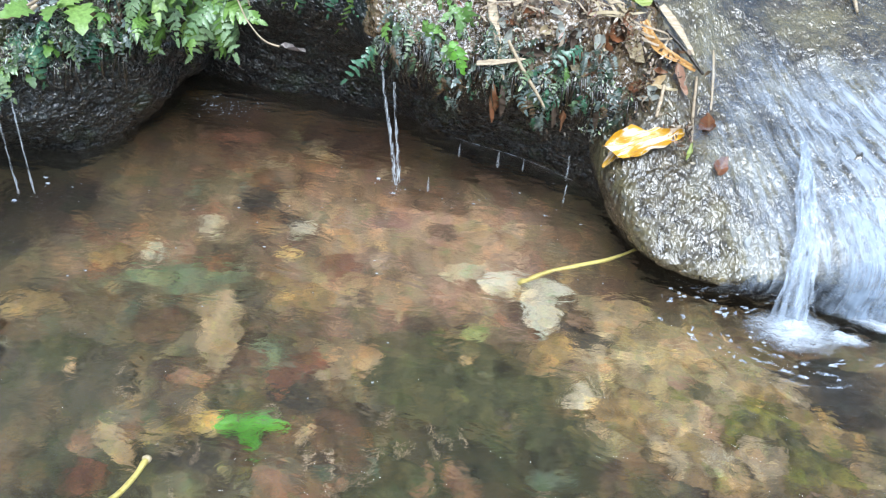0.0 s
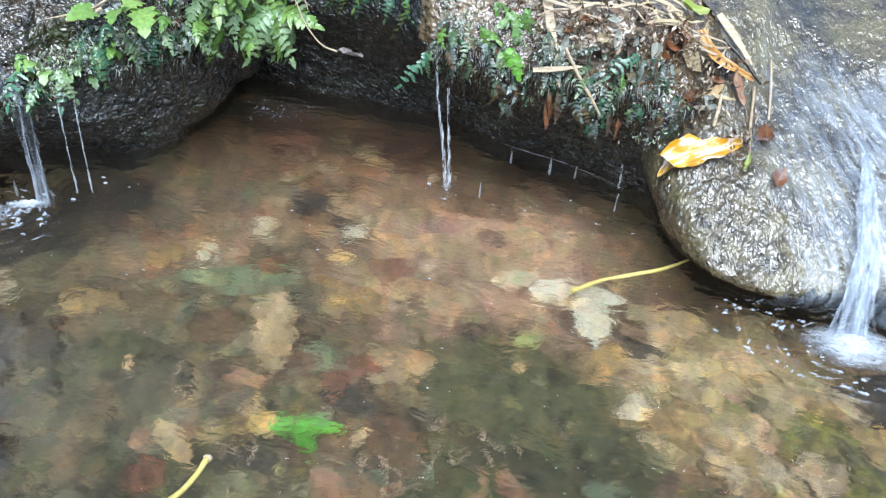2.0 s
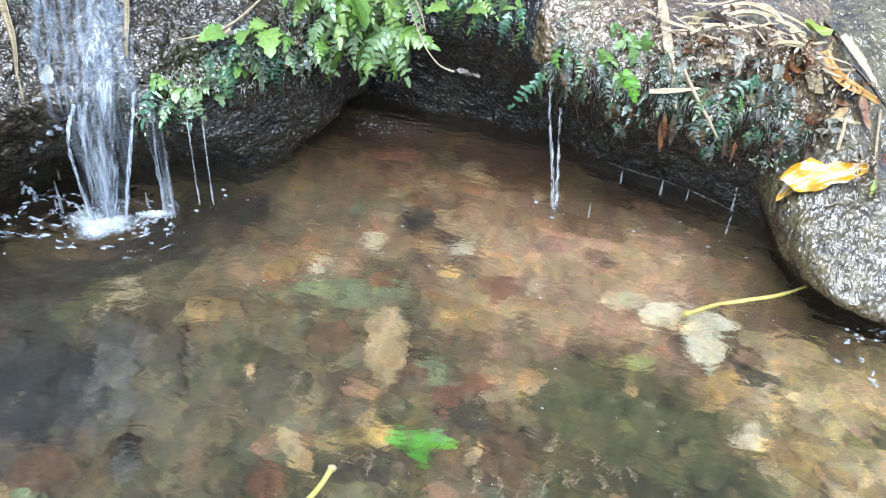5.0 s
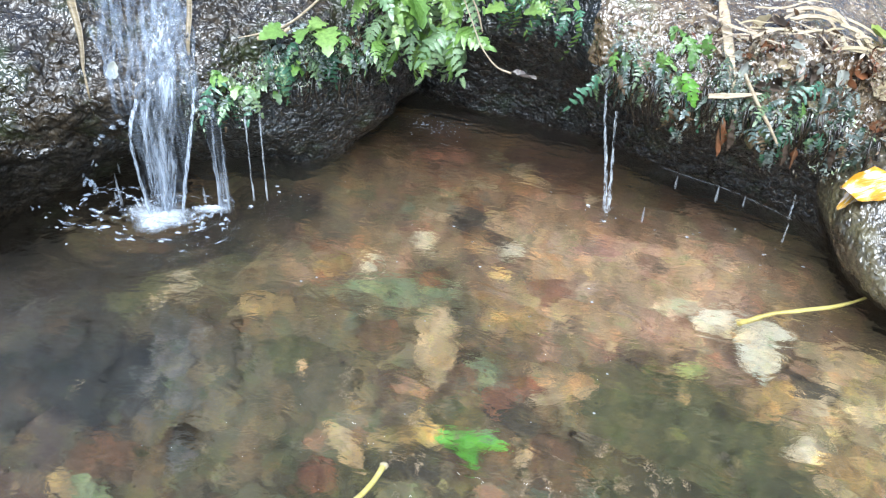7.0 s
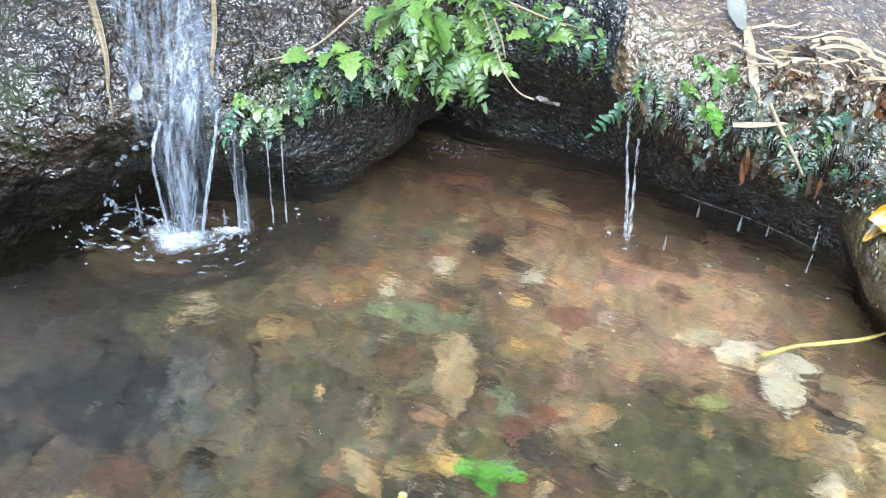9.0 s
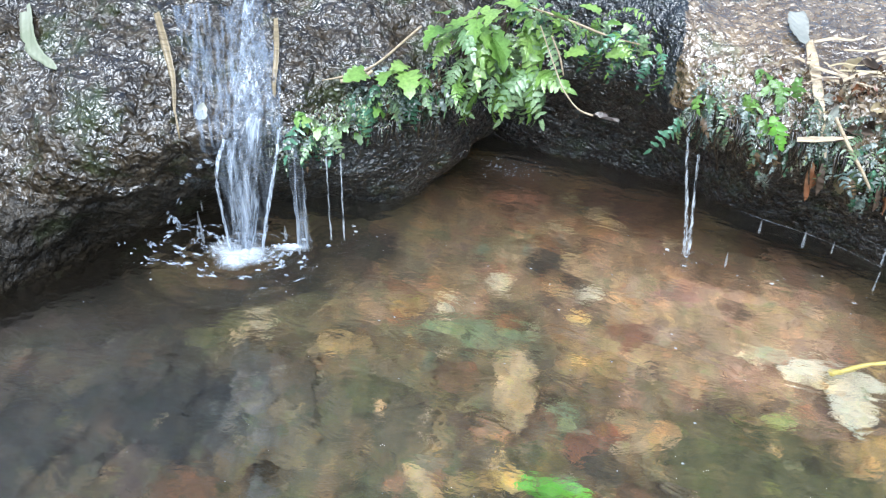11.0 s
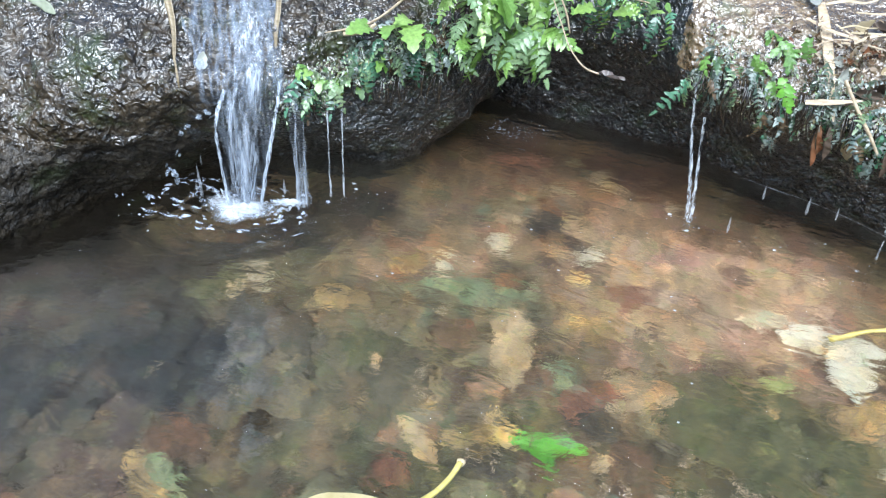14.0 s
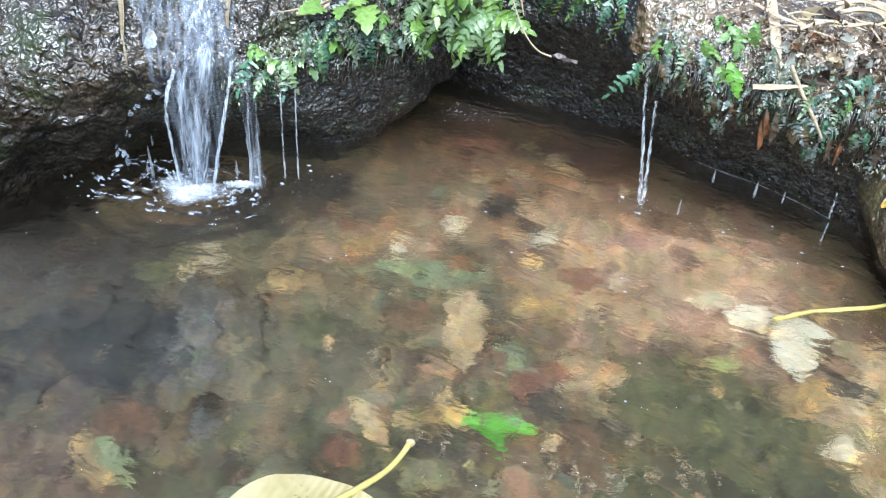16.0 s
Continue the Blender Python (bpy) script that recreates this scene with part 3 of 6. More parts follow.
S_DARK = stone_material("dark_stone", (0.022, 0.021, 0.017), (0.06, 0.052, 0.042))
S_SLATE = stone_material("slate_stone", (0.016, 0.020, 0.021), (0.050, 0.054, 0.053), 0.75, 6.0)
S_OLIVE = stone_material("olive_stone", (0.035, 0.04, 0.016), (0.13, 0.13, 0.06), 0.75, 4.5)
S_GREY = stone_material("grey_stone", (0.085, 0.088, 0.088), (0.165, 0.165, 0.160), 0.75, 5.0)
S_SAND = stone_material("sandy_stone", (0.36, 0.28, 0.17), (0.56, 0.45, 0.30))
S_GREEN = stone_material("grey_green_stone", (0.13, 0.17, 0.10), (0.23, 0.27, 0.16))
S_BROWN = stone_material("brown_stone", (0.09, 0.05, 0.03), (0.20, 0.12, 0.07))
S_MOSS = stone_material("mossy_stone", (0.03, 0.035, 0.012), (0.27, 0.265, 0.05), 0.75, 4.5)
STONE_LABEL = {"tan_stone": "smooth tan stone lying on the stream bed", "pale_stone": "pale cream stone lying on the stream bed", "ochre_stone": "ochre brown stone lying on the stream bed",
               "reddish_stone": "reddish brown stone lying on the stream bed", "dark_stone": "nearly black stone on the stream bed", "olive_stone": "dark olive stone slab under the water",
               "grey_stone": "flat grey stone slab under the water", "grey_green_stone": "long grey-green stone lying under the water", "brown_stone": "brown stone lying on the stream bed", "slate_stone": "dark blue-grey stone slab under the water", "sandy_stone": "pale sandy stone ridge under the water", "mossy_stone": "yellow-green mossy stone under the water"}


def stone(x, y, a, b, c, turn, mat, sink=0.35):
    seed = int(abs(x * 1000) + abs(y * 700))
    me = stone_mesh("stone", mat, seed, 0.65 if a < 0.08 else 0.75)
    ob = part("stone", me, m=pose(x, y, bed_height(x, y) + c * (1 - 2 * sink) * 0.7, 0, 0, turn) @ Matrix.Diagonal((a, b, c, 1)))
    return tagged(ob, STONE_LABEL[mat.name], "stone", "stones on the stream bed")


def lay(mat, *places):
    """Stones of one kind: where each lies, its half sizes and its turn."""
    for x, y, a, b, c, turn in places:
        stone(x, y, a, b, c, turn, mat)


lay(S_PALE,
    (-0.401, 0.969, 0.032, 0.028, 0.016, 10), (-0.478, 0.852, 0.026, 0.030, 0.014, 0), (-0.237, 0.994, 0.024, 0.022, 0.014, 40), (-0.813, 0.718, 0.026, 0.040, 0.016, -15))
lay(S_RED,
    (-0.584, 0.898, 0.045, 0.022, 0.012, -5), (-0.142, 0.634, 0.046, 0.052, 0.016, -25), (-0.384, 0.38, 0.03, 0.026, 0.012, 0), (-0.469, 1.314, 0.07, 0.035, 0.014, 5),
    (-0.13, 0.90, 0.05, 0.035, 0.012, 30))
lay(S_OCHRE,
    (-0.559, 0.845, 0.040, 0.032, 0.018, 20), (-0.20, 0.805, 0.045, 0.055, 0.014, 20), (0.238, 0.715, 0.038, 0.045, 0.016, -20), (0.645, 0.600, 0.055, 0.030, 0.024, -35),
    (0.37, 0.615, 0.045, 0.032, 0.02, -25), (-0.62, 0.70, 0.05, 0.035, 0.013, 20))
lay(S_GREEN,
    (-0.43, 0.800, 0.125, 0.045, 0.012, 10), (-0.195, 0.659, 0.035, 0.03, 0.014, 15))
lay(S_DARK,
    (-0.335, 1.063, 0.060, 0.040, 0.018, -30), (-0.29, 1.035, 0.045, 0.022, 0.012, -20), (-0.15, 0.578, 0.05, 0.028, 0.012, -10), (-0.249, 0.435, 0.05, 0.026, 0.012, 5),
    (0.317, 0.785, 0.06, 0.05, 0.015, 10), (-0.93, 0.62, 0.09, 0.07, 0.014, -15), (-0.306, 1.334, 0.035, 0.018, 0.012, 0), (0.70, 0.70, 0.09, 0.05, 0.02, 0),
    (-0.95, 0.78, 0.08, 0.05, 0.02, 30))
lay(S_TAN,
    (-0.300, 1.105, 0.03, 0.022, 0.012, 10), (-0.075, 0.661, 0.062, 0.042, 0.016, 15), (-0.338, 1.215, 0.036, 0.022, 0.012, 0), (-0.251, 1.286, 0.045, 0.020, 0.013, -10),
    (-0.05, 0.98, 0.05, 0.035, 0.013, 15), (0.38, 0.86, 0.06, 0.04, 0.014, -10), (-0.05, 0.84, 0.07, 0.05, 0.012, 20), (0.06, 0.95, 0.06, 0.04, 0.012, -10))
lay(S_BROWN,
    (-0.235, 0.61, 0.05, 0.04, 0.014, 0), (-0.687, 0.325, 0.05, 0.04, 0.016, 0), (0.003, 1.144, 0.07, 0.03, 0.012, -8), (-0.70, 0.60, 0.05, 0.04, 0.016, 0),
    (-0.06, 0.50, 0.045, 0.06, 0.014, 20), (-0.40, 0.70, 0.04, 0.035, 0.013, 0), (-0.36, 0.86, 0.05, 0.03, 0.012, 50))
lay(S_OLIVE,
    (-0.226, 0.545, 0.06, 0.045, 0.014, 10), (0.13, 0.62, 0.20, 0.13, 0.012, -10), (0.60, 0.565, 0.05, 0.022, 0.02, -40), (-0.868, 0.650, 0.05, 0.045, 0.014, 20),
    (-0.53, 0.60, 0.05, 0.045, 0.014, 40), (-0.47, 0.47, 0.055, 0.035, 0.013, -20), (0.02, 0.43, 0.06, 0.04, 0.014, -15), (0.24, 0.55, 0.07, 0.05, 0.014, 30))
lay(S_SAND,
    (0.545, 0.530, 0.040, 0.034, 0.022, -20), (0.59, 0.695, 0.07, 0.024, 0.016, -38),
    (0.42, 0.535, 0.05, 0.02, 0.016, -42))
lay(S_MOSS,
    (0.562, 0.612, 0.058, 0.036, 0.022, -28), (0.625, 0.525, 0.05, 0.024, 0.02, -30))
lay(S_GREY,
    (-0.690, 0.515, 0.130, 0.082, 0.026, -66), (-0.60, 0.36, 0.06, 0.04, 0.016, 10))
lay(S_SLATE,
    (-0.825, 0.455, 0.085, 0.075, 0.018, 60), (-0.97, 0.32, 0.17, 0.13, 0.016, 60))

S_MUD = stone_material("silted_slab", (0.070, 0.064, 0.040), (0.135, 0.120, 0.078), 0.8, 5.0)
STONE_LABEL["silted_slab"] = "broad olive-brown rock slab under the water"
CREST = random.Random(17)
for (x0, y0), (x1, y1), n, across, kinds in (((0.335, 0.612), (0.50, 0.498), 20, 0.020, (S_OCHRE, S_SAND, S_PALE, S_SAND, S_TAN)), ((0.575, 0.665), (0.70, 0.545), 14, 0.016, (S_OCHRE, S_TAN, S_OCHRE, S_MOSS)), ((0.47, 0.64), (0.60, 0.56), 9, 0.022, (S_MOSS, S_OLIVE, S_MOSS)), ((0.38, 0.76), (0.56, 0.66), 9, 0.045, (S_SAND, S_TAN))):
    for k in range(n):
        u = (k + CREST.random()) / n
        r = CREST.uniform(0.012, 0.030)
        stone(x0 + (x1 - x0) * u + CREST.gauss(0, across), y0 + (y1 - y0) * u + CREST.gauss(0, across), r * CREST.uniform(1.0, 1.8), r, r * CREST.uniform(0.35, 0.6), CREST.uniform(-70, 0), kinds[k % len(kinds)])
lay(S_MUD, (-0.49, 0.49, 0.095, 0.085, 0.016, 20))

L_TAN = leaf_material("tan_leaf", (0.42, 0.28, 0.13), (0.52, 0.38, 0.20), (0.5, 0.36, 0.2), 0.6, 0.2, 0.0)
L_BROWN = leaf_material("brown_leaf", (0.17, 0.065, 0.028), (0.28, 0.11, 0.05), (0.32, 0.17, 0.09), 0.3, 0.4)
L_PALE = leaf_material("pale_leaf", (0.40, 0.42, 0.37), (0.50, 0.52, 0.46), (0.46, 0.46, 0.40), 0.4, 0.15, 0.3)
L_GREEN = leaf_material("fresh_green_leaf", (0.06, 0.27, 0.02), (0.10, 0.33, 0.035), (0.11, 0.33, 0.05), 0.4, 0.1, 0.1, 0.3)
L_DARK = leaf_material("dark_rotten_leaf", (0.035, 0.024, 0.016), (0.08, 0.05, 0.03), (0.09, 0.06, 0.04), 0.6, 0.3, 0.0)
L_LIME = leaf_material("lime_leaf", (0.26, 0.34, 0.06), (0.36, 0.42, 0.12), (0.4, 0.46, 0.18), 0.5, 0.1, 0.1)
L_STRAW = leaf_material("straw_leaf", (0.50, 0.40, 0.24), (0.62, 0.52, 0.34), (0.6, 0.5, 0.32), 0.5, 0.15)


U_TAN = leaf_material("sunken_tan_leaf", (0.27, 0.19, 0.10), (0.34, 0.25, 0.14), (0.32, 0.24, 0.14), 0.7, 0.2, 0.0, 0.7, 0.058)
U_PALE = leaf_material("sunken_pale_leaf", (0.38, 0.375, 0.295), (0.47, 0.465, 0.375), (0.40, 0.39, 0.31), 0.7, 0.1, 0.0, 0.5, 0.055)
U_OLIVE = leaf_material("sunken_olive_leaf", (0.10, 0.10, 0.045), (0.19, 0.17, 0.08), (0.22, 0.20, 0.12), 0.7, 0.3, 0.0, 0.5)
U_DARK = leaf_material("sunken_dark_leaf", (0.04, 0.032, 0.02), (0.085, 0.06, 0.036), (0.09, 0.06, 0.04), 0.7, 0.3, 0.0, 0.5)
U_YELLOW = leaf_material("sunken_yellow_leaf", (0.40, 0.27, 0.07), (0.46, 0.34, 0.13), (0.48, 0.35, 0.13), 0.7, 0.2, 0.0, 0.55, 0.04)


def sunken(label, x, y, length, width, turn, mat, seed, lobes=0, tilt=0.0):
    me = leaf_mesh("fallen_leaf", length, width, mat, 0.08, 0.06, 0.16, seed, lobes, 0.0, 0.22)
    me.transform(Matrix.Translation((-length / 2, 0, 0)))
    return tagged(part("fallen_leaf", me, m=pose(x, y, bed_height(x, y) + 0.016, tilt, 0, turn)), label, "leaf", "sunken leaves")


sunken("broad tan leaf sunk flat on the stream bed", -0.300, 0.680, 0.205, 0.098, -72, U_TAN, 1, 2)
sunken("bright green leaf sunk in the pool", -0.185, 0.503, 0.115, 0.042, 5, L_GREEN, 2)
sunken("small bright green leaf lobe under the water", -0.185, 0.482, 0.06, 0.03, -60, L_GREEN, 3)
sunken("orange-yellow leaf under the water", -0.249, 0.496, 0.06, 0.05, 10, U_YELLOW, 4)
sunken("narrow tan leaf sunk on the stream bed", -0.357, 0.438, 0.115, 0.042, -42, U_TAN, 5, 2)
sunken("pale cream leaf spread on the stream bed", 0.205, 0.884, 0.18, 0.085, -4, U_PALE, 6, 0)
sunken("pale cream leaf hanging towards deeper water", 0.23, 0.82, 0.13, 0.085, -80, U_PALE, 7, 2)
sunken("small lime green leaf under the water", 0.123, 0.749, 0.060, 0.045, 40, leaf_material("sunken_lime_leaf", (0.20, 0.26, 0.07), (0.30, 0.35, 0.13), (0.3, 0.34, 0.15), 0.7, 0.1, 0.0, 0.6, 0.03), 8)
sunken("yellow leaf scrap on the stream bed", -0.236, 0.908, 0.05, 0.03, 20, U_YELLOW, 9)
sunken("pale sage leaf beside the cream leaf", 0.087, 0.915, 0.10, 0.06, 30, leaf_material("sunken_sage_leaf", (0.28, 0.29, 0.19), (0.36, 0.36, 0.25), (0.36, 0.36, 0.26), 0.7, 0.1, 0.0, 0.5), 10)
sunken("pale twiggy leaf scrap on the stream bed", -0.105, 0.505, 0.06, 0.02, 60, U_TAN, 12)

sunken("pale tan leaf sunk at the pool's front", -0.25, 0.375, 0.085, 0.05, 25, U_OLIVE, 14)
sunken("cream leaf scrap beside the hole in the bed", -0.807, 0.709, 0.085, 0.042, 60, U_TAN, 15)
sunken("sage green leaf sunk near the slate slab", -0.66, 0.255, 0.12, 0.035, -25, leaf_material("sunken_green_leaf", (0.10, 0.14, 0.065), (0.15, 0.19, 0.095), (0.17, 0.20, 0.11), 0.7, 0.2, 0.0, 0.6, 0.03), 16)
SCATTER = random.Random(5)


def bare(x, y):
    """Open stretches of the bed that hardly hold a leaf: the olive slab, the sand bank, the slate slab and the mud beside it."""
    return -0.02 < x < 0.31 and 0.46 < y < 0.74 or x > 0.30 and y < 0.85 or -0.80 < x < -0.58 and 0.36 < y < 0.66 or -0.58 < x < -0.40 and 0.40 < y < 0.58


D_TAN = leaf_material("silted_tan_leaf", (0.165, 0.13, 0.08), (0.23, 0.18, 0.11), (0.22, 0.17, 0.11), 0.8, 0.2, 0.0, 0.75)
D_RUST = leaf_material("silted_rust_leaf", (0.16, 0.08, 0.045), (0.23, 0.12, 0.07), (0.22, 0.13, 0.08), 0.8, 0.2, 0.0, 0.75)
D_OLIVE = leaf_material("silted_olive_leaf", (0.085, 0.082, 0.042), (0.14, 0.125, 0.065), (0.15, 0.14, 0.08), 0.8, 0.2, 0.0, 0.7)
D_DARK = leaf_material("silted_dark_leaf", (0.05, 0.042, 0.028), (0.085, 0.065, 0.042), (0.09, 0.07, 0.05), 0.8, 0.2, 0.0, 0.7)
D_TEAL = leaf_material("silted_teal_leaf", (0.055, 0.078, 0.052), (0.09, 0.115, 0.078), (0.10, 0.12, 0.08), 0.8, 0.2, 0.0, 0.7)
D_OCHRE = leaf_material("silted_ochre_leaf", (0.22, 0.15, 0.06), (0.30, 0.21, 0.09), (0.28, 0.20, 0.10), 0.8, 0.2, 0.0, 0.75)
TINTS = ((D_TAN, "tan leaf sunk among silt on the stream bed"), (D_RUST, "reddish brown leaf sunk in the silt"), (D_OLIVE, "olive decayed leaf on the stream bed"), (D_DARK, "dark rotten leaf on the stream bed"), (D_OLIVE, "olive decayed leaf on the stream bed"), (D_TEAL, "grey-green decayed leaf on the stream bed"), (D_OCHRE, "ochre leaf half buried in the silt"))
SHAPES = [[leaf_mesh("sunken_leaf", 0.080 + 0.022 * k, 0.048 + 0.014 * (k % 3), m_, 0.1, 0.08, 0.2, 40 + k * 7, 0, 0.0, 0.32) for k in range(3)] for m_, _ in TINTS]
for k in range(190):
    x, y = SCATTER.uniform(-0.98, 0.68), SCATTER.uniform(0.18, 1.35)
    if x > 0.36 and y > 0.9 or y > 1.12 and (x < -0.55 or x > 0.12) or (x < -0.50 and k % 5) or (x < -0.66 and y > 0.68) or (bare(x, y) and k % 6) or (y > 0.80 and x > -0.25 and k % 3):
        continue
    c = SCATTER.randrange(len(TINTS)) if y > 0.66 and -0.55 < x < 0.4 else (0, 2, 3, 5, 6, 1)[SCATTER.randrange(6)]
    far = max(0.55, 1.25 - 0.5 * y)
    tagged(part("fallen_leaf", SHAPES[c][SCATTER.randrange(3)], m=pose(x, y, bed_height(x, y) + 0.001 + 0.005 * SCATTER.random(), SCATTER.uniform(-4, 4), SCATTER.uniform(-4, 4), SCATTER.uniform(0, 360)) @ Matrix.Diagonal((far, far, 1, 1))), TINTS[c][1], "leaf", "sunken leaves")

BITS = [leaf_mesh("leaf_scrap", 0.032 + 0.006 * k, 0.015 + 0.004 * (k % 3), m_, 0.1, 0.1, 0.5, 90 + k, 0, 0.0, 0.5) for k, m_ in enumerate((D_TAN, D_DARK, U_OLIVE, D_RUST, U_DARK, U_TAN, D_OLIVE))]
for k in range(100):
    x, y = SCATTER.uniform(-0.9, 0.66), SCATTER.uniform(0.2, 1.38)
    if x > 0.36 and y > 0.9 or y > 1.12 and (x < -0.55 or x > 0.12) or (bare(x, y) and k % 3) or (x < -0.50 and k % 4) or (x < -0.66 and y > 0.68):
        continue
    q = SCATTER.uniform(0.6, 1.1)
    tagged(part("leaf_scrap", BITS[SCATTER.randrange(7)], m=pose(x, y, bed_height(x, y) + 0.014 + 0.006 * SCATTER.random(), SCATTER.uniform(-15, 15), SCATTER.uniform(-15, 15), SCATTER.uniform(0, 360)) @ Matrix.Scale(q, 4)), "small decayed leaf scrap on the stream bed", "leaf", "sunken leaf scraps")

# ochre and brown crumbs strewn over the dark olive slab
CRUMBS = [leaf_mesh("leaf_scrap", 0.022 + 0.006 * k, 0.014 + 0.003 * k, m_, 0.1, 0.1, 0.5, 130 + k, 0, 0.0, 0.5) for k, m_ in enumerate((D_OLIVE, D_DARK, D_OCHRE, D_OLIVE))]
for k in range(16):
    x, y = SCATTER.gauss(0.14, 0.10), SCATTER.gauss(0.60, 0.08)
    if y < 0.40:
        continue
    tagged(part("leaf_scrap", CRUMBS[k % 4], m=pose(x, y, bed_height(x, y) + 0.012 + 0.004 * SCATTER.random(), SCATTER.uniform(-8, 8), SCATTER.uniform(-8, 8), SCATTER.uniform(0, 360))), "brown crumb of leaf on the dark olive slab", "leaf", "sunken leaf scraps")

# gravel: joined, for nobody could count it
PEBBLE = stone_material("mixed_gravel", (0.10, 0.07, 0.04), (0.42, 0.32, 0.20))
unit = bmesh.new()
bmesh.ops.create_icosphere(unit, subdivisions=1, radius=1.0)
uv_, uf_ = np.array([q.co[:] for q in unit.verts]), np.array([[q.index for q in fc.verts] for fc in unit.faces])
unit.free()
gv, gf = [], []
for k in range(900):
    x, y = SCATTER.uniform(-1.15, 0.72), SCATTER.uniform(0.1, 1.45)
    r = 0.004 + 0.010 * SCATTER.random() ** 2
    q = uv_ * np.array([r, r * SCATTER.uniform(0.6, 1.0), r * 0.6]) * (1 + 0.2 * np.array([[SCATTER.uniform(-1, 1)] for _ in uv_]))
    gf.append(uf_ + len(gv) * len(uv_))
    gv.append(q + np.array([x, y, bed_height(x, y) + 0.001]))
tagged(part("gravel", mesh_of("gravel", np.concatenate(gv), np.concatenate(gf), PEBBLE)), "fine brown gravel scattered over the stream bed", "gravel", kind="stuff")


# ---- running water: strands, films, foam and drops ----
def running_water(name, clear, scale, turn=(0, 0, 0), tint=(0.84, 0.91, 0.97), thins=None, edges=(0.36, 0.64)):
    """Aerated water: white streaks along the flow over a clear glossy film. clear: how much shows through, low and high.
    thins: the stretch of x over which the film thins out to nothing, and how far its margin wanders."""
    m = bpy.data.materials.new(name)
    m.use_nodes = True
    nt = m.node_tree
    p = nt.nodes["Principled BSDF"]
    p.inputs["Base Color"].default_value = (*tint, 1)
    p.inputs["Roughness"].default_value = 0.12
    p.inputs["Specular IOR Level"].default_value = 0.7
    at = coords(nt, scale, turn)
    streak = noise_of(nt, at, 1.0, 4.0, 0.6, 0.4)
    tr = nt.nodes.new("ShaderNodeBsdfTransparent")
    mx = nt.nodes.new("ShaderNodeMixShader")
    gaps = ramp(nt, streak, (edges[0], clear[1]), (edges[1], clear[0]))
    if thins:
        plain = coords(nt)
        sep = nt.nodes.new("ShaderNodeSeparateXYZ")
        put(nt, plain, sep.inputs[0])
        wander = node(nt, "Math")
        wander.operation = "MULTIPLY_ADD"
        put(nt, noise_of(nt, plain, 9.0, 5.0, 0.65), wander.inputs[0])
        wander.inputs[1].default_value = thins[1] * 2
        put(nt, sep.outputs["X"], wander.inputs[2])
        gaps = mixed(nt, ramp(nt, wander.outputs[0], (thins[0][0] + thins[1], 1.0), (thins[0][1] + thins[1], 0.0)), gaps, (1.0, 1.0, 1.0))
        if len(thins) > 2:
            back = node(nt, "Math")
            back.operation = "MULTIPLY_ADD"
            put(nt, noise_of(nt, coords(nt, (3, 1, 1)), 8.0, 5.0, 0.65), back.inputs[0])
            back.inputs[1].default_value = 0.24
            put(nt, sep.outputs["Y"], back.inputs[2])
            far = node(nt, "Math")
            far.operation = "MULTIPLY"
            put(nt, back.outputs[0], far.inputs[0])
            far.inputs[1].default_value = 0.5
            gaps = mixed(nt, ramp(nt, far.outputs[0], (thins[2][0] * 0.5, 0.0), (thins[2][1] * 0.5, 1.0)), gaps, (1.0, 1.0, 1.0))
    put(nt, gaps, mx.inputs[0])
    put(nt, p.outputs[0], mx.inputs[1])
    put(nt, tr.outputs[0], mx.inputs[2])
    put(nt, mx.outputs[0], nt.nodes["Material Output"].inputs["Surface"])
    bumped(nt, p, (streak, 0.8, 0.01))
    return m


M_FALL = running_water("falling_water", (0.30, 0.97), (125, 45, 5), tint=(0.58, 0.66, 0.76), edges=(0.46, 0.70))
M_VEIL = running_water("veil_of_falling_water", (0.68, 0.98), (170, 60, 7), tint=(0.42, 0.50, 0.60), edges=(0.40, 0.72))
M_JET = running_water("jet_of_water", (0.18, 0.95), (260, 260, 22), tint=(0.70, 0.79, 0.90), edges=(0.42, 0.62))
# blue-grey tint paints the sky's sheen on the film
M_SLIDE = running_water("water_sliding_over_rock", (0.52, 0.98), (110, 13, 13), (0, 0, 32), tint=(0.37, 0.45, 0.56), edges=(0.42, 0.70))
M_FOAM = running_water("foaming_water", (0.50, 1.0), (45, 45, 45), tint=(0.78, 0.87, 0.97))
M_CREST = running_water("broken_crests_of_water", (0.15, 0.85), (70, 70, 70), tint=(0.50, 0.58, 0.72), edges=(0.42, 0.62))
M_TRICKLE = running_water("trickling_water", (0.40, 1.0), (300, 300, 30), edges=(0.42, 0.62))
# pale tint holds both aerated water and the sky's painted reflection
M_FILM = running_water("film_of_running_water", (0.50, 0.95), (85, 11, 11), (0, 0, 19), (0.66, 0.76, 0.88), ((0.44, 0.72), 0.10, (1.28, 1.42)))
M_SHEET = running_water("sheet_of_running_water", (0.40, 0.90), (60, 26, 8), (0, 0, 10), (0.40, 0.51, 0.65), ((0.66, 0.74), 0.05))
M_MIST = running_water("thin_spray_of_water", (0.62, 1.0), (60, 30, 12), tint=(0.66, 0.77, 0.9))
M_SPOUT = running_water("spouting_water", (0.52, 0.93), (110, 30, 5), tint=(0.58, 0.67, 0.78), edges=(0.36, 0.70))
m_froth = bpy.data.materials.new("frothing_water")
m_froth.use_nodes = True
nt_ = m_froth.node_tree
p_ = nt_.nodes["Principled BSDF"]
p_.inputs["Base Color"].default_value, p_.inputs["Roughness"].default_value = (0.64, 0.71, 0.79, 1), 0.3
at_ = coords(nt_)
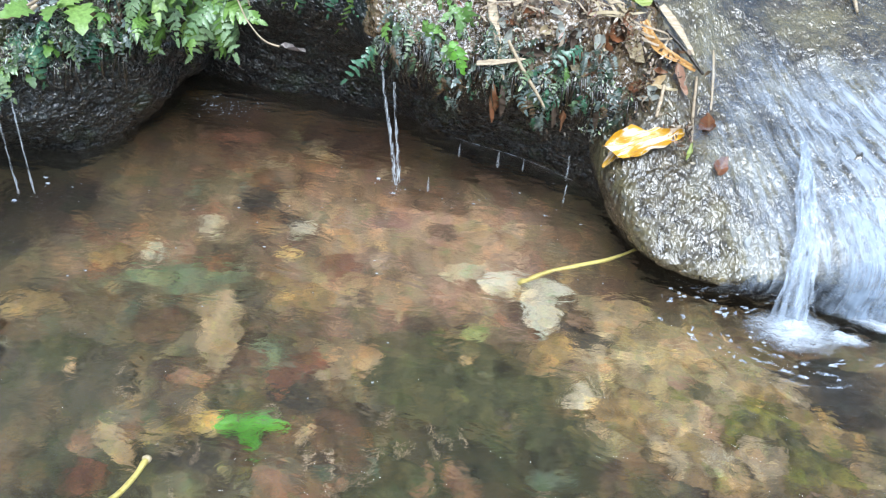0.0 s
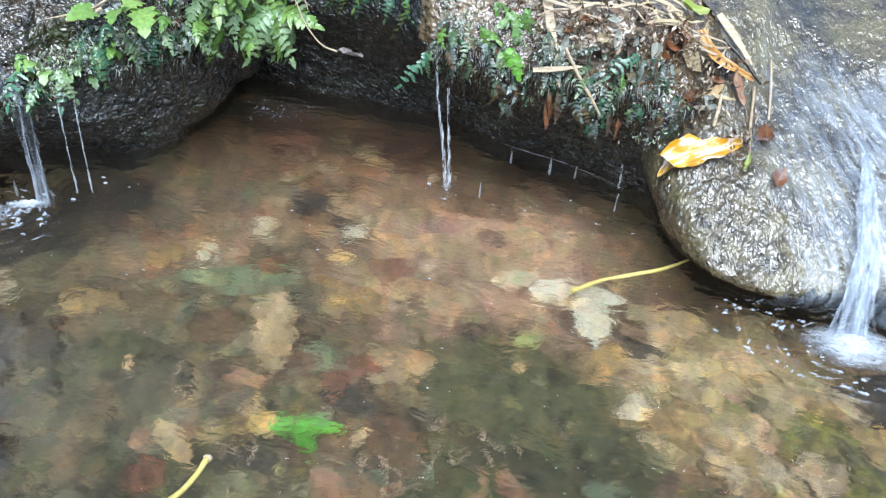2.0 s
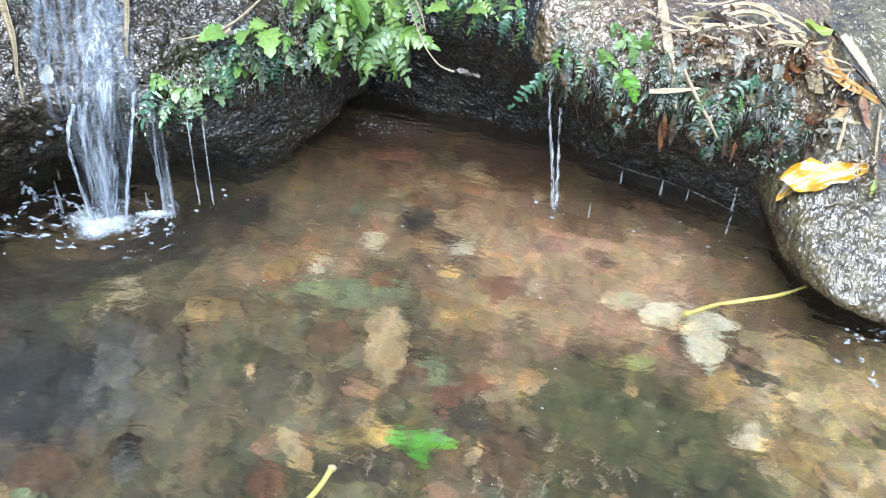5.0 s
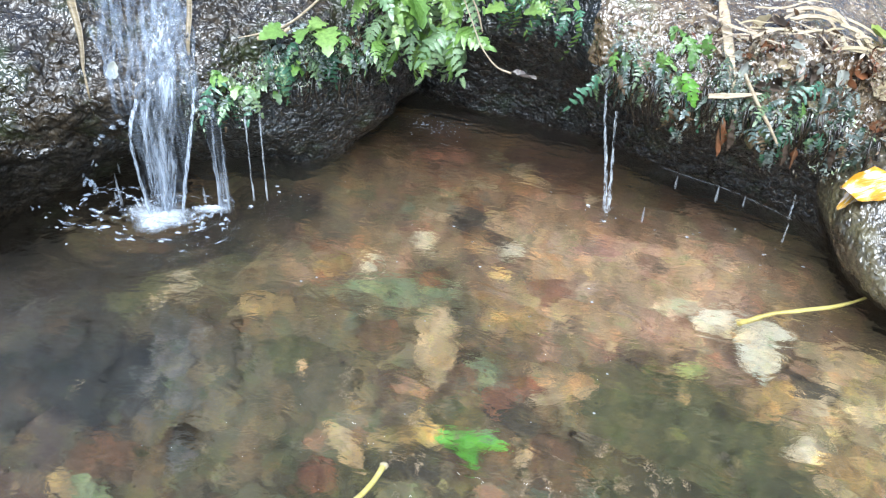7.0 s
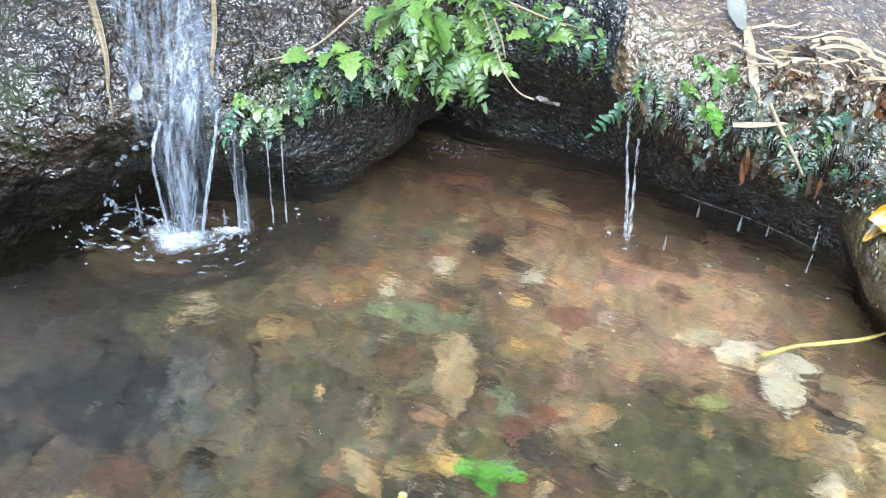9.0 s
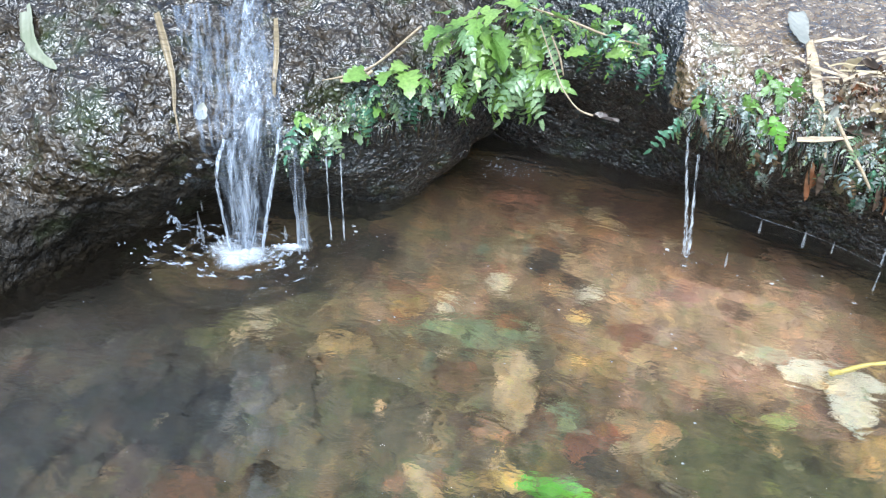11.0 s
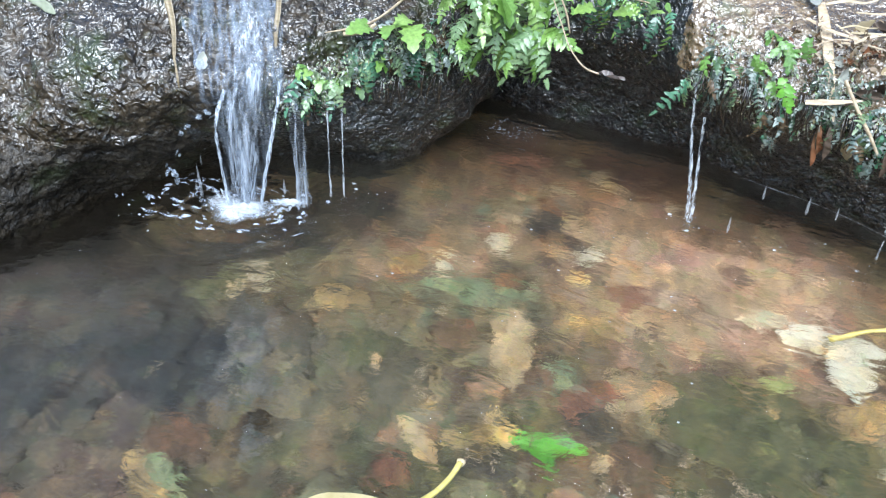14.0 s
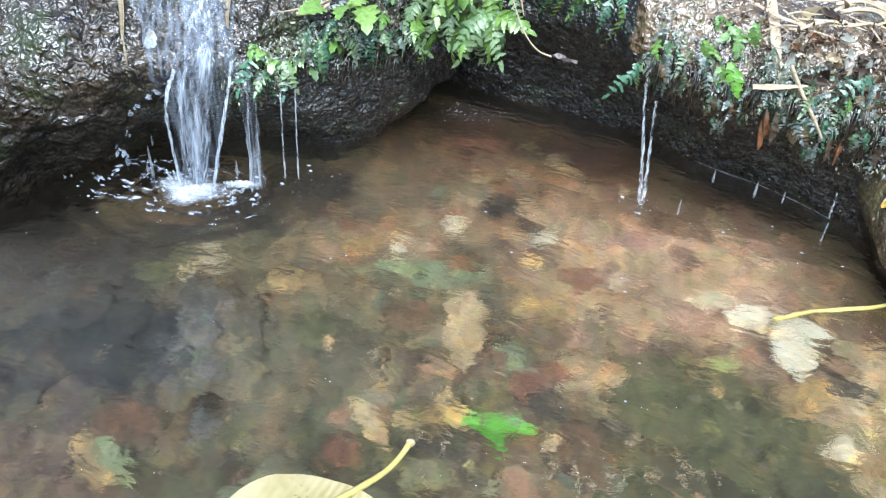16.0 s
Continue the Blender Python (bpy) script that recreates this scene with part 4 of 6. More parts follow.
churn = noise_of(nt_, at_, 4.5, 6.0, 0.7, 0.6)
far_ = nt_.nodes.new("ShaderNodeVectorMath")
far_.operation = "LENGTH"
put(nt_, coords(nt_, (1, 1, 0.001)), far_.inputs[0])
thin = mixed(nt_, 1.0, ramp(nt_, far_.outputs["Value"], (0.15, 0.0), (0.95, 1.0)), ramp(nt_, churn, (0.28, 0.0), (0.78, 0.5)), "ADD")
tr_ = nt_.nodes.new("ShaderNodeBsdfTransparent")
mx_ = nt_.nodes.new("ShaderNodeMixShader")
put(nt_, ramp(nt_, thin, (0.15, 0.12), (0.9, 1.0)), mx_.inputs[0])
put(nt_, p_.outputs[0], mx_.inputs[1])
put(nt_, tr_.outputs[0], mx_.inputs[2])
put(nt_, mx_.outputs[0], nt_.nodes["Material Output"].inputs["Surface"])
bumped(nt_, p_, (churn, 0.4, 0.06))
M_FROTH = m_froth


def tube(points, radii, mat, name, sides=8, flat=1.0, wobble=0.0, seed=0, count=36):
    """A tapered tube through points; flat squeezes it front to back, wobble roughens it along the way."""
    p = spline(points, count)
    r = spline(np.array(radii, float)[:, None], count)[:, 0]
    d = np.gradient(p, axis=0)
    d /= np.maximum(np.linalg.norm(d, axis=1, keepdims=True), 1e-9)
    verts = []
    for i in range(count):
        side = np.cross(d[i], (0.0, 0.6, 0.8) if abs(d[i][2]) < 0.8 else (0.0, 1.0, 0.0))
        side /= max(np.linalg.norm(side), 1e-9)
        other = np.cross(side, d[i])
        for a in range(sides):
            an = 6.2832 * a / sides
            k = 1 + wobble * noise.noise(Vector((an * 0.9 + seed, i * 0.35, seed * 1.7)))
            verts.append(p[i] + r[i] * k * (side * math.cos(an) + other * math.sin(an) * flat))
    faces = [(i * sides + a, i * sides + (a + 1) % sides, (i + 1) * sides + (a + 1) % sides, (i + 1) * sides + a) for i in range(count - 1) for a in range(sides)]
    faces += [tuple(range(sides))[::-1], tuple((count - 1) * sides + a for a in range(sides))]
    return mesh_of(name, verts, faces, mat)


def thing(name, at, label, category, group="", kind=""):
    e = new(name)
    e.matrix_basis = Matrix.Translation(at)
    e.empty_display_size = 0.02
    return tagged(e, label, category, group, kind)


def strand(parent, points, radii, flat=0.35, wobble=0.5, seed=0, mat=None, name="strand"):
    o = Vector(parent.matrix_basis.translation)
    return part(name, tube([Vector(q) - o for q in points], radii, mat or M_FALL, name, 10, flat, wobble, seed, 44), parent)


def sheet(parent, rows, seed, ragged=0.25, thick=0.006, squeeze=(0.0, 1.0), mat=None):
    """A rippling sheet of water between left and right edge points, row by row down the fall, with torn margins."""
    o = np.array(parent.matrix_basis.translation)
    g = spline(np.array(rows, float), 70)
    nx = 26
    verts = []
    for i, (a, b) in enumerate(g):
        for j in range(nx):
            s = squeeze[0] + (squeeze[1] - squeeze[0]) * j / (nx - 1)
            s += ragged * (s - 0.5) * noise.noise(Vector((i * 0.10, seed * 3.3 + (s > 0.5) * 9, 0)))
            swell = thick * (math.sin(math.pi * j / (nx - 1)) + 0.9 * noise.noise(Vector((j * 0.55, i * 0.07, seed))) + 0.5 * noise.noise(Vector((j * 1.3, i * 0.16, seed + 5))))
            verts.append(a + (b - a) * s - o + np.array((0.25, -0.85, 0.35)) * swell)
    return part("sheet", mesh_of("sheet", verts, grid_faces(70, nx), mat or M_FALL), parent)


left_fall = thing("waterfall", (-0.87, 0.82, 0.0), "narrow white waterfall spilling over the brown boulder", "waterfall")
LEFT_SHEET = [((-0.965, 1.045, 0.47), (-0.922, 1.08, 0.465)), ((-0.940, 0.955, 0.405), (-0.892, 0.99, 0.402)), ((-0.908, 0.885, 0.338), (-0.846, 0.925, 0.328)), ((-0.876, 0.80, 0.258), (-0.802, 0.866, 0.252)),
              ((-0.884, 0.782, 0.20), (-0.806, 0.850, 0.19)), ((-0.892, 0.785, 0.11), (-0.826, 0.838, 0.11)), ((-0.898, 0.80, -0.01), (-0.852, 0.828, -0.01))]
sheet(left_fall, LEFT_SHEET, 1, 0.25, 0.006, (0.0, 1.0), M_VEIL)
sheet(left_fall, LEFT_SHEET, 2, 0.5, 0.013, (0.30, 0.72))
sheet(left_fall, LEFT_SHEET[2:], 3, 0.6, 0.016, (0.12, 0.46))
# the bright margins of the falling curtain and the threads beside it
for k, (pts, w) in enumerate(((((-0.878, 0.80, 0.245), (-0.886, 0.778, 0.205), (-0.893, 0.780, 0.11), (-0.897, 0.797, -0.01)), 0.0032), (((-0.805, 0.866, 0.25), (-0.806, 0.846, 0.20), (-0.828, 0.834, 0.10), (-0.853, 0.826, -0.01)), 0.0030),
                              (((-0.84, 0.835, 0.255), (-0.842, 0.806, 0.20), (-0.858, 0.803, 0.10), (-0.872, 0.808, -0.01)), 0.0065), (((-0.862, 0.815, 0.255), (-0.866, 0.790, 0.20), (-0.876, 0.788, 0.10), (-0.882, 0.80, -0.01)), 0.0040))):
    strand(left_fall, pts, (w * 1.3, w, w * 1.0, w * 1.5), 0.5, 0.9, 30 + k, M_JET if k < 2 else M_FALL)
sheet(left_fall, [((-0.818, 0.875, 0.255), (-0.800, 0.886, 0.25)), ((-0.797, 0.862, 0.20), (-0.772, 0.874, 0.19)), ((-0.787, 0.857, 0.10), (-0.764, 0.868, 0.10)), ((-0.787, 0.858, -0.01), (-0.766, 0.868, -0.01))], 7, 0.7, 0.006)
# broken spray thrown along the boulder's foot
throw = random.Random(63)
for k in range(26):
    u, side = throw.random(), throw.uniform(-0.03, 0.03)
    c = Vector((-0.905 - 0.165 * u + side, 0.785 + 0.03 * u + abs(side), 0.205 * (1 - u ** 1.6) + throw.uniform(-0.02, 0.02)))
    d_ = Vector((-0.165, 0.03, -0.33 * u ** 0.6)).normalized() * throw.uniform(0.003, 0.012)
    w = throw.uniform(0.0016, 0.0052)
    if c.z > 0.004:
        strand(left_fall, [c - d_, c - d_ * 0.3, c + d_ * 0.4, c + d_], (w * 0.3, w, w * 0.8, w * 0.2), 0.6, 1.1, 600 + k, M_JET if k % 3 == 0 else M_MIST, "spray")

# short tongues of water leaping up round the fall's foot
for k in range(34):
    an, out_ = throw.uniform(0, 6.28), throw.uniform(0.012, 0.085)
    c = Vector((-0.875 + out_ * 1.2 * math.cos(an), 0.805 + out_ * 0.6 * math.sin(an), 0.0))
    lean = Vector((math.cos(an) * 0.6, math.sin(an) * 0.4, throw.uniform(0.3, 1.0))) * throw.uniform(0.010, 0.030)
    w = throw.uniform(0.0018, 0.0055)
    strand(left_fall, [c, c + lean * 0.5, c + lean * 0.85 + Vector((0, 0, -0.001)), c + lean + Vector((0, 0, -0.004))], (w, w * 0.8, w * 0.5, w * 0.15), 0.7, 1.2, 700 + k, M_JET if k % 2 else M_MIST, "spray")

right_fall = thing("waterfall", (0.618, 0.72, 0.0), "short white waterfall leaping off the rounded boulder", "waterfall")
RIGHT_SHEET = [((0.646, 1.03, 0.215), (0.652, 1.03, 0.215)), ((0.636, 0.98, 0.200), (0.655, 0.98, 0.200)), ((0.622, 0.92, 0.178), (0.656, 0.92, 0.178)), ((0.617, 0.868, 0.145), (0.655, 0.868, 0.145)), ((0.608, 0.815, 0.080), (0.656, 0.815, 0.080)), ((0.594, 0.778, -0.01), (0.672, 0.778, -0.01))]
sheet(right_fall, RIGHT_SHEET, 14, 0.5, 0.006, (0.0, 1.0), M_MIST)
sheet(right_fall, RIGHT_SHEET, 11, 0.5, 0.008, (0.15, 0.85), M_SPOUT)
sheet(right_fall, RIGHT_SHEET, 12, 0.4, 0.013, (0.2, 0.8), M_MIST)
for k, (a, b) in enumerate(((0.25, 0.20), (0.62, 0.55))):
    strand(right_fall, [Vector(r[0]).lerp(Vector(r[1]), a + (b - a) * i / 4) + Vector((0, -0.008, 0.003)) for i, r in enumerate(RIGHT_SHEET[1:])], (0.0012, 0.003, 0.0042, 0.0046, 0.006), 0.5, 0.8, 50 + k, M_SPOUT)

drip = thing("water_trickle", (-0.066, 1.11, 0.0), "thin twin trickle of water falling off the ferny ledge", "trickle", "trickles")
strand(drip, [(-0.104, 1.112, 0.27), (-0.100, 1.108, 0.22), (-0.082, 1.106, 0.10), (-0.068, 1.108, -0.01)], (0.0026, 0.0022, 0.0028, 0.0046), 0.8, 1.2, 80, M_TRICKLE)
strand(drip, [(-0.078, 1.106, 0.21), (-0.076, 1.106, 0.17), (-0.068, 1.108, 0.08), (-0.062, 1.110, -0.01)], (0.0022, 0.0020, 0.0024, 0.0040), 0.8, 1.2, 81, M_TRICKLE)
for k, pts in enumerate((((-0.738, 0.912, 0.185), (-0.742, 0.914, 0.10), (-0.746, 0.92, -0.01)), ((-0.712, 0.918, 0.19), (-0.716, 0.922, 0.10), (-0.722, 0.93, -0.01)), ((0.264, 1.088, 0.105), (0.265, 1.09, 0.08), (0.266, 1.092, 0.05)), ((0.268, 1.093, 0.04), (0.268, 1.095, 0.02), (0.268, 1.096, -0.005)))):
    d_ = thing("water_trickle", (pts[-1][0], pts[-1][1], 0.0), "thin trickle of water dripping from hanging plants", "trickle", "trickles")
    strand(d_, pts, (0.0018, 0.0013, 0.0020), 0.9, 1.2, 90 + k, M_TRICKLE)

# thin film over the rounded boulder, lifted off its stone
film_rows = [np.array(r[3:], float) + np.array(lift) for r, lift in ((RIGHT_LINE, (0, -0.012, -0.01)), (RIGHT_LIP, (-0.004, -0.012, 0.004)), (RIGHT_FACE, (0, -0.007, 0.010)), (RIGHT_BROW, (0, -0.004, 0.013)), (RIGHT_TOP, (0, -0.002, 0.012)))]
v, f = loft(film_rows, 170, 150, ((9.0, 0.004), (34.0, 0.003)), 31.0)
f = [q for q in f if (v[q[0]][0] - 0.46) * 9 + 1.2 * fbm(*v[q[0]], 9.0) + min(0.6, (v[q[0]][1] - 0.86) * 9) * (v[q[0]][0] < 0.64) > 0.0 and v[q[0]][1] < 1.37]
tagged(part("water_film", mesh_of("water_film", v, f, M_FILM)), "pale sheet of water sliding over the boulder", "water", kind="structure")


v, f = loft([np.array(r, float) + np.array((0.0, -0.010, 0.004)) for r in (q[2:] for q in film_rows[:3])], 110, 70, ((9.0, 0.005), (30.0, 0.004)), 37.0)
f = [q for q in f if v[q[0]][0] + 0.03 * fbm(*v[q[0]], 12.0) > 0.665]
tagged(part("water_film", mesh_of("water_film", v, f, M_SHEET)), "bluish white sheet of water beside the short fall", "water", kind="structure")


def froth(x, y, wide, deep, seed, turn=0.0):
    """A low ragged mound of white water."""
    n = 46
    vs = []
    for i in range(n):
        for j in range(n):
            u, w = 2 * i / (n - 1) - 1, 2 * j / (n - 1) - 1
            k = noise.fractal(Vector((u * 3.0 + seed, w * 3.0, seed)), 0.8, 2.2, 4)
            h = max(0.0, 1 - math.hypot(u, w))
            vs.append((u, w, h * (1.0 + 1.6 * k) - 0.05))
    fs = [q for q in grid_faces(n, n) if max(math.hypot(vs[c][0], vs[c][1]) for c in q) < 0.97]
    return tagged(part("foam", mesh_of("foam", vs, fs, M_FROTH), m=pose(x, y, 0.006, 0, 0, turn) @ Matrix.Diagonal((wide, deep, 0.008, 1))), "white foam where the fall strikes the pool", "foam", "foam")


froth(-0.880, 0.800, 0.110, 0.062, 31)
froth(-0.875, 0.795, 0.060, 0.050, 4)
froth(-0.875, 0.765, 0.050, 0.045, 5)
froth(-0.800, 0.845, 0.055, 0.022, 9, 25)
froth(0.632, 0.758, 0.120, 0.078, 21)
froth(0.630, 0.768, 0.055, 0.042, 22)
froth(0.80, 0.79, 0.11, 0.022, 24, -15)
froth(0.71, 0.755, 0.06, 0.026, 27, -10)

# bubbles round the falls, and white specks added as ripple and surface glints: joined
bub = random.Random(9)
bv, bf = [], []
for (cx, cy, sx, sy), n in (((-0.88, 0.80, 0.11, 0.06), 34), ((-0.98, 0.74, 0.12, 0.07), 26), ((0.615, 0.765, 0.08, 0.05), 30), ((0.48, 0.83, 0.05, 0.02), 20), ((-0.50, 1.36, 0.07, 0.05), 150), ((-0.06, 1.09, 0.04, 0.02), 12), ((0.2, 1.05, 0.12, 0.05), 10), ((-0.7, 0.95, 0.04, 0.03), 14), ((-0.2, 0.75, 0.65, 0.35), 70)):
    for _ in range(n):
        x, y = bub.gauss(cx, sx * 0.7), bub.gauss(cy, sy * 0.7)
        r = 0.0008 + 0.0026 * bub.random() ** 3
        if cy > 1.3 or sx > 0.5:
            r = min(r * 0.8, 0.0015)
        bf.append(uf_ + len(bv) * len(uv_))
        bv.append(uv_ * np.array([r * bub.uniform(1, 2.4), r * bub.uniform(0.8, 1.4), r * 0.7]) + np.array([x, y, ripple(x, y) + r * 0.2]))
tagged(part("bubbles", mesh_of("bubbles", np.concatenate(bv), np.concatenate(bf), M_FOAM)), "small white bubbles and added glint specks on the pool", "bubbles", kind="stuff")

# swirls of broken white water and painted ripple glints round the left fall and beside the right one: joined
swirl = random.Random(21)
sv, sf = [], []
for (cx, cy), n, near, wide_, arc in (((-0.88, 0.82), 75, 0.04, 0.17, (-20, 340)), ((-1.03, 0.80), 50, 0.02, 0.13, (0, 360)), ((0.625, 0.762), 60, 0.08, 0.17, (60, 330))):
    for _ in range(n):
        r0, a0 = near + (wide_ - near) * swirl.random() ** 1.4, math.radians(swirl.uniform(*arc))
        span, w0 = swirl.uniform(0.006, 0.024) / r0, swirl.uniform(0.0010, 0.0040)
        k0 = len(sv)
        for i in range(9):
            t_ = i / 8
            an = a0 + span * (t_ - 0.5)
            rr = r0 * (1 + 0.05 * noise.noise(Vector((t_ * 2, r0 * 90, cx))))
            w_ = w0 * math.sin(math.pi * (0.06 + 0.88 * t_)) * (1 + 0.6 * noise.noise(Vector((t_ * 6, a0, 2))))
            x, y = cx + rr * 1.25 * math.cos(an), cy + rr * 0.75 * math.sin(an)
            z = ripple(x, y)
            ex, ey = math.cos(an) * w_, math.sin(an) * w_ * 0.7
            sv += [(x - ex, y - ey, z - 0.001), (x, y, z + w_ * 1.1), (x + ex, y + ey, z - 0.001)]
        sf += [(k0 + i * 3 + j, k0 + i * 3 + j + 1, k0 + i * 3 + j + 4, k0 + i * 3 + j + 3) for i in range(8) for j in range(2)]
tagged(part("froth", mesh_of("froth", sv, sf, M_CREST)), "swirls of broken white water and painted ripple glints round the falls", "foam", kind="stuff")

# a thin white line along the foot of the ledge, added as a waterline glint
rim_ = [(0.02, 1.318, 0.002), (0.08, 1.292, 0.002), (0.16, 1.262, 0.002), (0.23, 1.222, 0.002), (0.29, 1.178, 0.002)]
tagged(part("foam", tube(rim_, (0.0006, 0.0013, 0.0010, 0.0014, 0.0006), M_FOAM, "foam", 6, 0.6, 0.9, 6, 60)), "thin white line painting a waterline glint at the ledge's foot", "foam", "foam")

# falling drops
drop_mesh = tube([(0, 0, -1), (0, 0, -0.6), (0, 0, 0.2), (0, 0, 1)], (0.06, 0.16, 0.13, 0.03), M_TRICKLE, "water_drop", 7, 1.0, 0, 0, 10)
drop_rng = random.Random(12)
for x, y, z in [(drop_rng.uniform(-0.05, 0.33), drop_rng.uniform(1.02, 1.12), drop_rng.uniform(0.01, 0.12)) for _ in range(4)] + [(drop_rng.uniform(-1.02, -0.74), drop_rng.uniform(0.78, 0.87), drop_rng.uniform(0.005, 0.10)) for _ in range(9)]:
    s_ = drop_rng.uniform(0.006, 0.012)
    tagged(part("water_drop", drop_mesh, m=pose(x, y, z) @ Matrix.Diagonal((s_ * 1.7, s_ * 1.7, s_ * drop_rng.uniform(1.0, 2.6), 1))), "clear drop of water falling towards the pool", "drop", "falling drops")


# ---- plants on the ledges ----
import mathutils

def tree_of(*names):
    """One search tree over the named rocks."""
    vs, fs = [], []
    for n in names:
        me = bpy.data.objects[n].data
        k = len(vs)
        vs += [q.co.copy() for q in me.vertices]
        fs += [tuple(k + i for i in q.vertices) for q in me.polygons]
    return mathutils.bvhtree.BVHTree.FromPolygons(vs, fs)


ROCKS = tree_of("boulder", "rock_ledge", "boulder.001")


def snap(x, y, z, lift=0.0):
    """The nearest place on the rocks, lifted off along the stone's normal, and that normal turned towards the open side."""
    at, n, _, _ = ROCKS.find_nearest(Vector((x, y, z)))
    if n.dot(Vector((0.0, -0.7, 0.7))) < 0:
        n = -n
    return at + n * lift, n


def plant_material(name, young, old, gloss=0.32, through_=0.3):
    m, nt, p = material(name)
    at = coords(nt)
    info = nt.nodes.new("ShaderNodeObjectInfo")
    geo = nt.nodes.new("ShaderNodeNewGeometry")
    tone = mixed(nt, info.outputs["Random"], young, old)
    tone = mixed(nt, ramp(nt, geo.outputs["Random Per Island"], (0.2, 0.0), (0.9, 0.6)), tone, old)
    tone = mixed(nt, 1.0, tone, ramp(nt, noise_of(nt, at, 120.0, 3.0, 0.6), (0.3, 0.7), (0.7, 1.2)), "MULTIPLY")
    put(nt, tone, p.inputs["Base Color"])
    p.inputs["Roughness"].default_value = gloss
    p.inputs["Specular IOR Level"].default_value = 1.0
    bumped(nt, p, (noise_of(nt, at, 260.0, 3.0, 0.6), 0.35, 0.002))
    tl = nt.nodes.new("ShaderNodeBsdfTranslucent")
    put(nt, tone, tl.inputs["Color"])
    mx = nt.nodes.new("ShaderNodeMixShader")
    mx.inputs[0].default_value = through_
    put(nt, p.outputs[0], mx.inputs[1])
    put(nt, tl.outputs[0], mx.inputs[2])
    put(nt, mx.outputs[0], nt.nodes["Material Output"].inputs["Surface"])
    return m


P_BRIGHT = plant_material("bright_fern_green", (0.38, 0.55, 0.16), (0.16, 0.33, 0.07), 0.18)
P_PALE = plant_material("pale_sage_fern", (0.41, 0.55, 0.30), (0.19, 0.33, 0.15), 0.18)
P_LIME = plant_material("lime_fern_green", (0.22, 0.42, 0.09), (0.14, 0.30, 0.07))
P_VIVID = plant_material("vivid_young_fern", (0.20, 0.50, 0.06), (0.14, 0.40, 0.045), 0.3, 0.35)
P_MID = plant_material("mid_fern_green", (0.25, 0.35, 0.17), (0.09, 0.17, 0.08))
P_DARK = plant_material("dark_wet_fern_green", (0.14, 0.20, 0.13), (0.04, 0.06, 0.042), 0.10, 0.2)
P_SILVER = plant_material("silvery_wet_fern", (0.34, 0.40, 0.36), (0.09, 0.13, 0.11), 0.09, 0.15)
P_TEAL = plant_material("wet_blue_green_fern", (0.14, 0.34, 0.20), (0.045, 0.13, 0.075), 0.09, 0.25)
P_BROWN = plant_material("dead_brown_fern", (0.26, 0.18, 0.10), (0.10, 0.065, 0.04), 0.15, 0.15)
P_STEM = plant_material("plant_stem_brown", (0.14, 0.11, 0.06), (0.06, 0.05, 0.03), 0.4, 0.0)
P_ROOT = plant_material("wet_dark_roots", (0.05, 0.035, 0.02), (0.015, 0.011, 0.008), 0.15, 0.0)


LEAFLETS = {}


def paired(name, out, faces, cut, fcut, mat):
    """The stem as a mesh of its own name, its leaflets kept beside it."""
    stem = mesh_of(name, out[:cut], faces[:fcut], P_STEM)
    LEAFLETS[stem.name] = mesh_of("foliage", out[cut:], [tuple(i - cut for i in q) for q in faces[fcut:]], mat)
    return stem


def pinna(out, faces, base, along, across, up, length, width, lobes, bend):
    """Adds one leaflet: a strip either side of its rib with a lobed margin."""
    n = 2 * lobes + 3
    k0 = len(out)
    for i in range(n):
        t = i / (n - 1)
        w = width * 0.5 * (math.sin(math.pi * min(1.0, 0.12 + 0.88 * t) ** 0.8) ** 0.7 if t < 1 else 0.03)
        if lobes and 0 < i < n - 1:
            w *= 1.0 if i % 2 else 0.62
        c = base + along * (length * t) - up * (bend * length * t * t)
        out += [c + across * w + up * w * 0.18, c, c - across * w + up * w * 0.18]
    for i in range(n - 1):
        a = k0 + i * 3
        faces += [(a, a + 1, a + 4, a + 3), (a + 1, a + 2, a + 5, a + 4)]


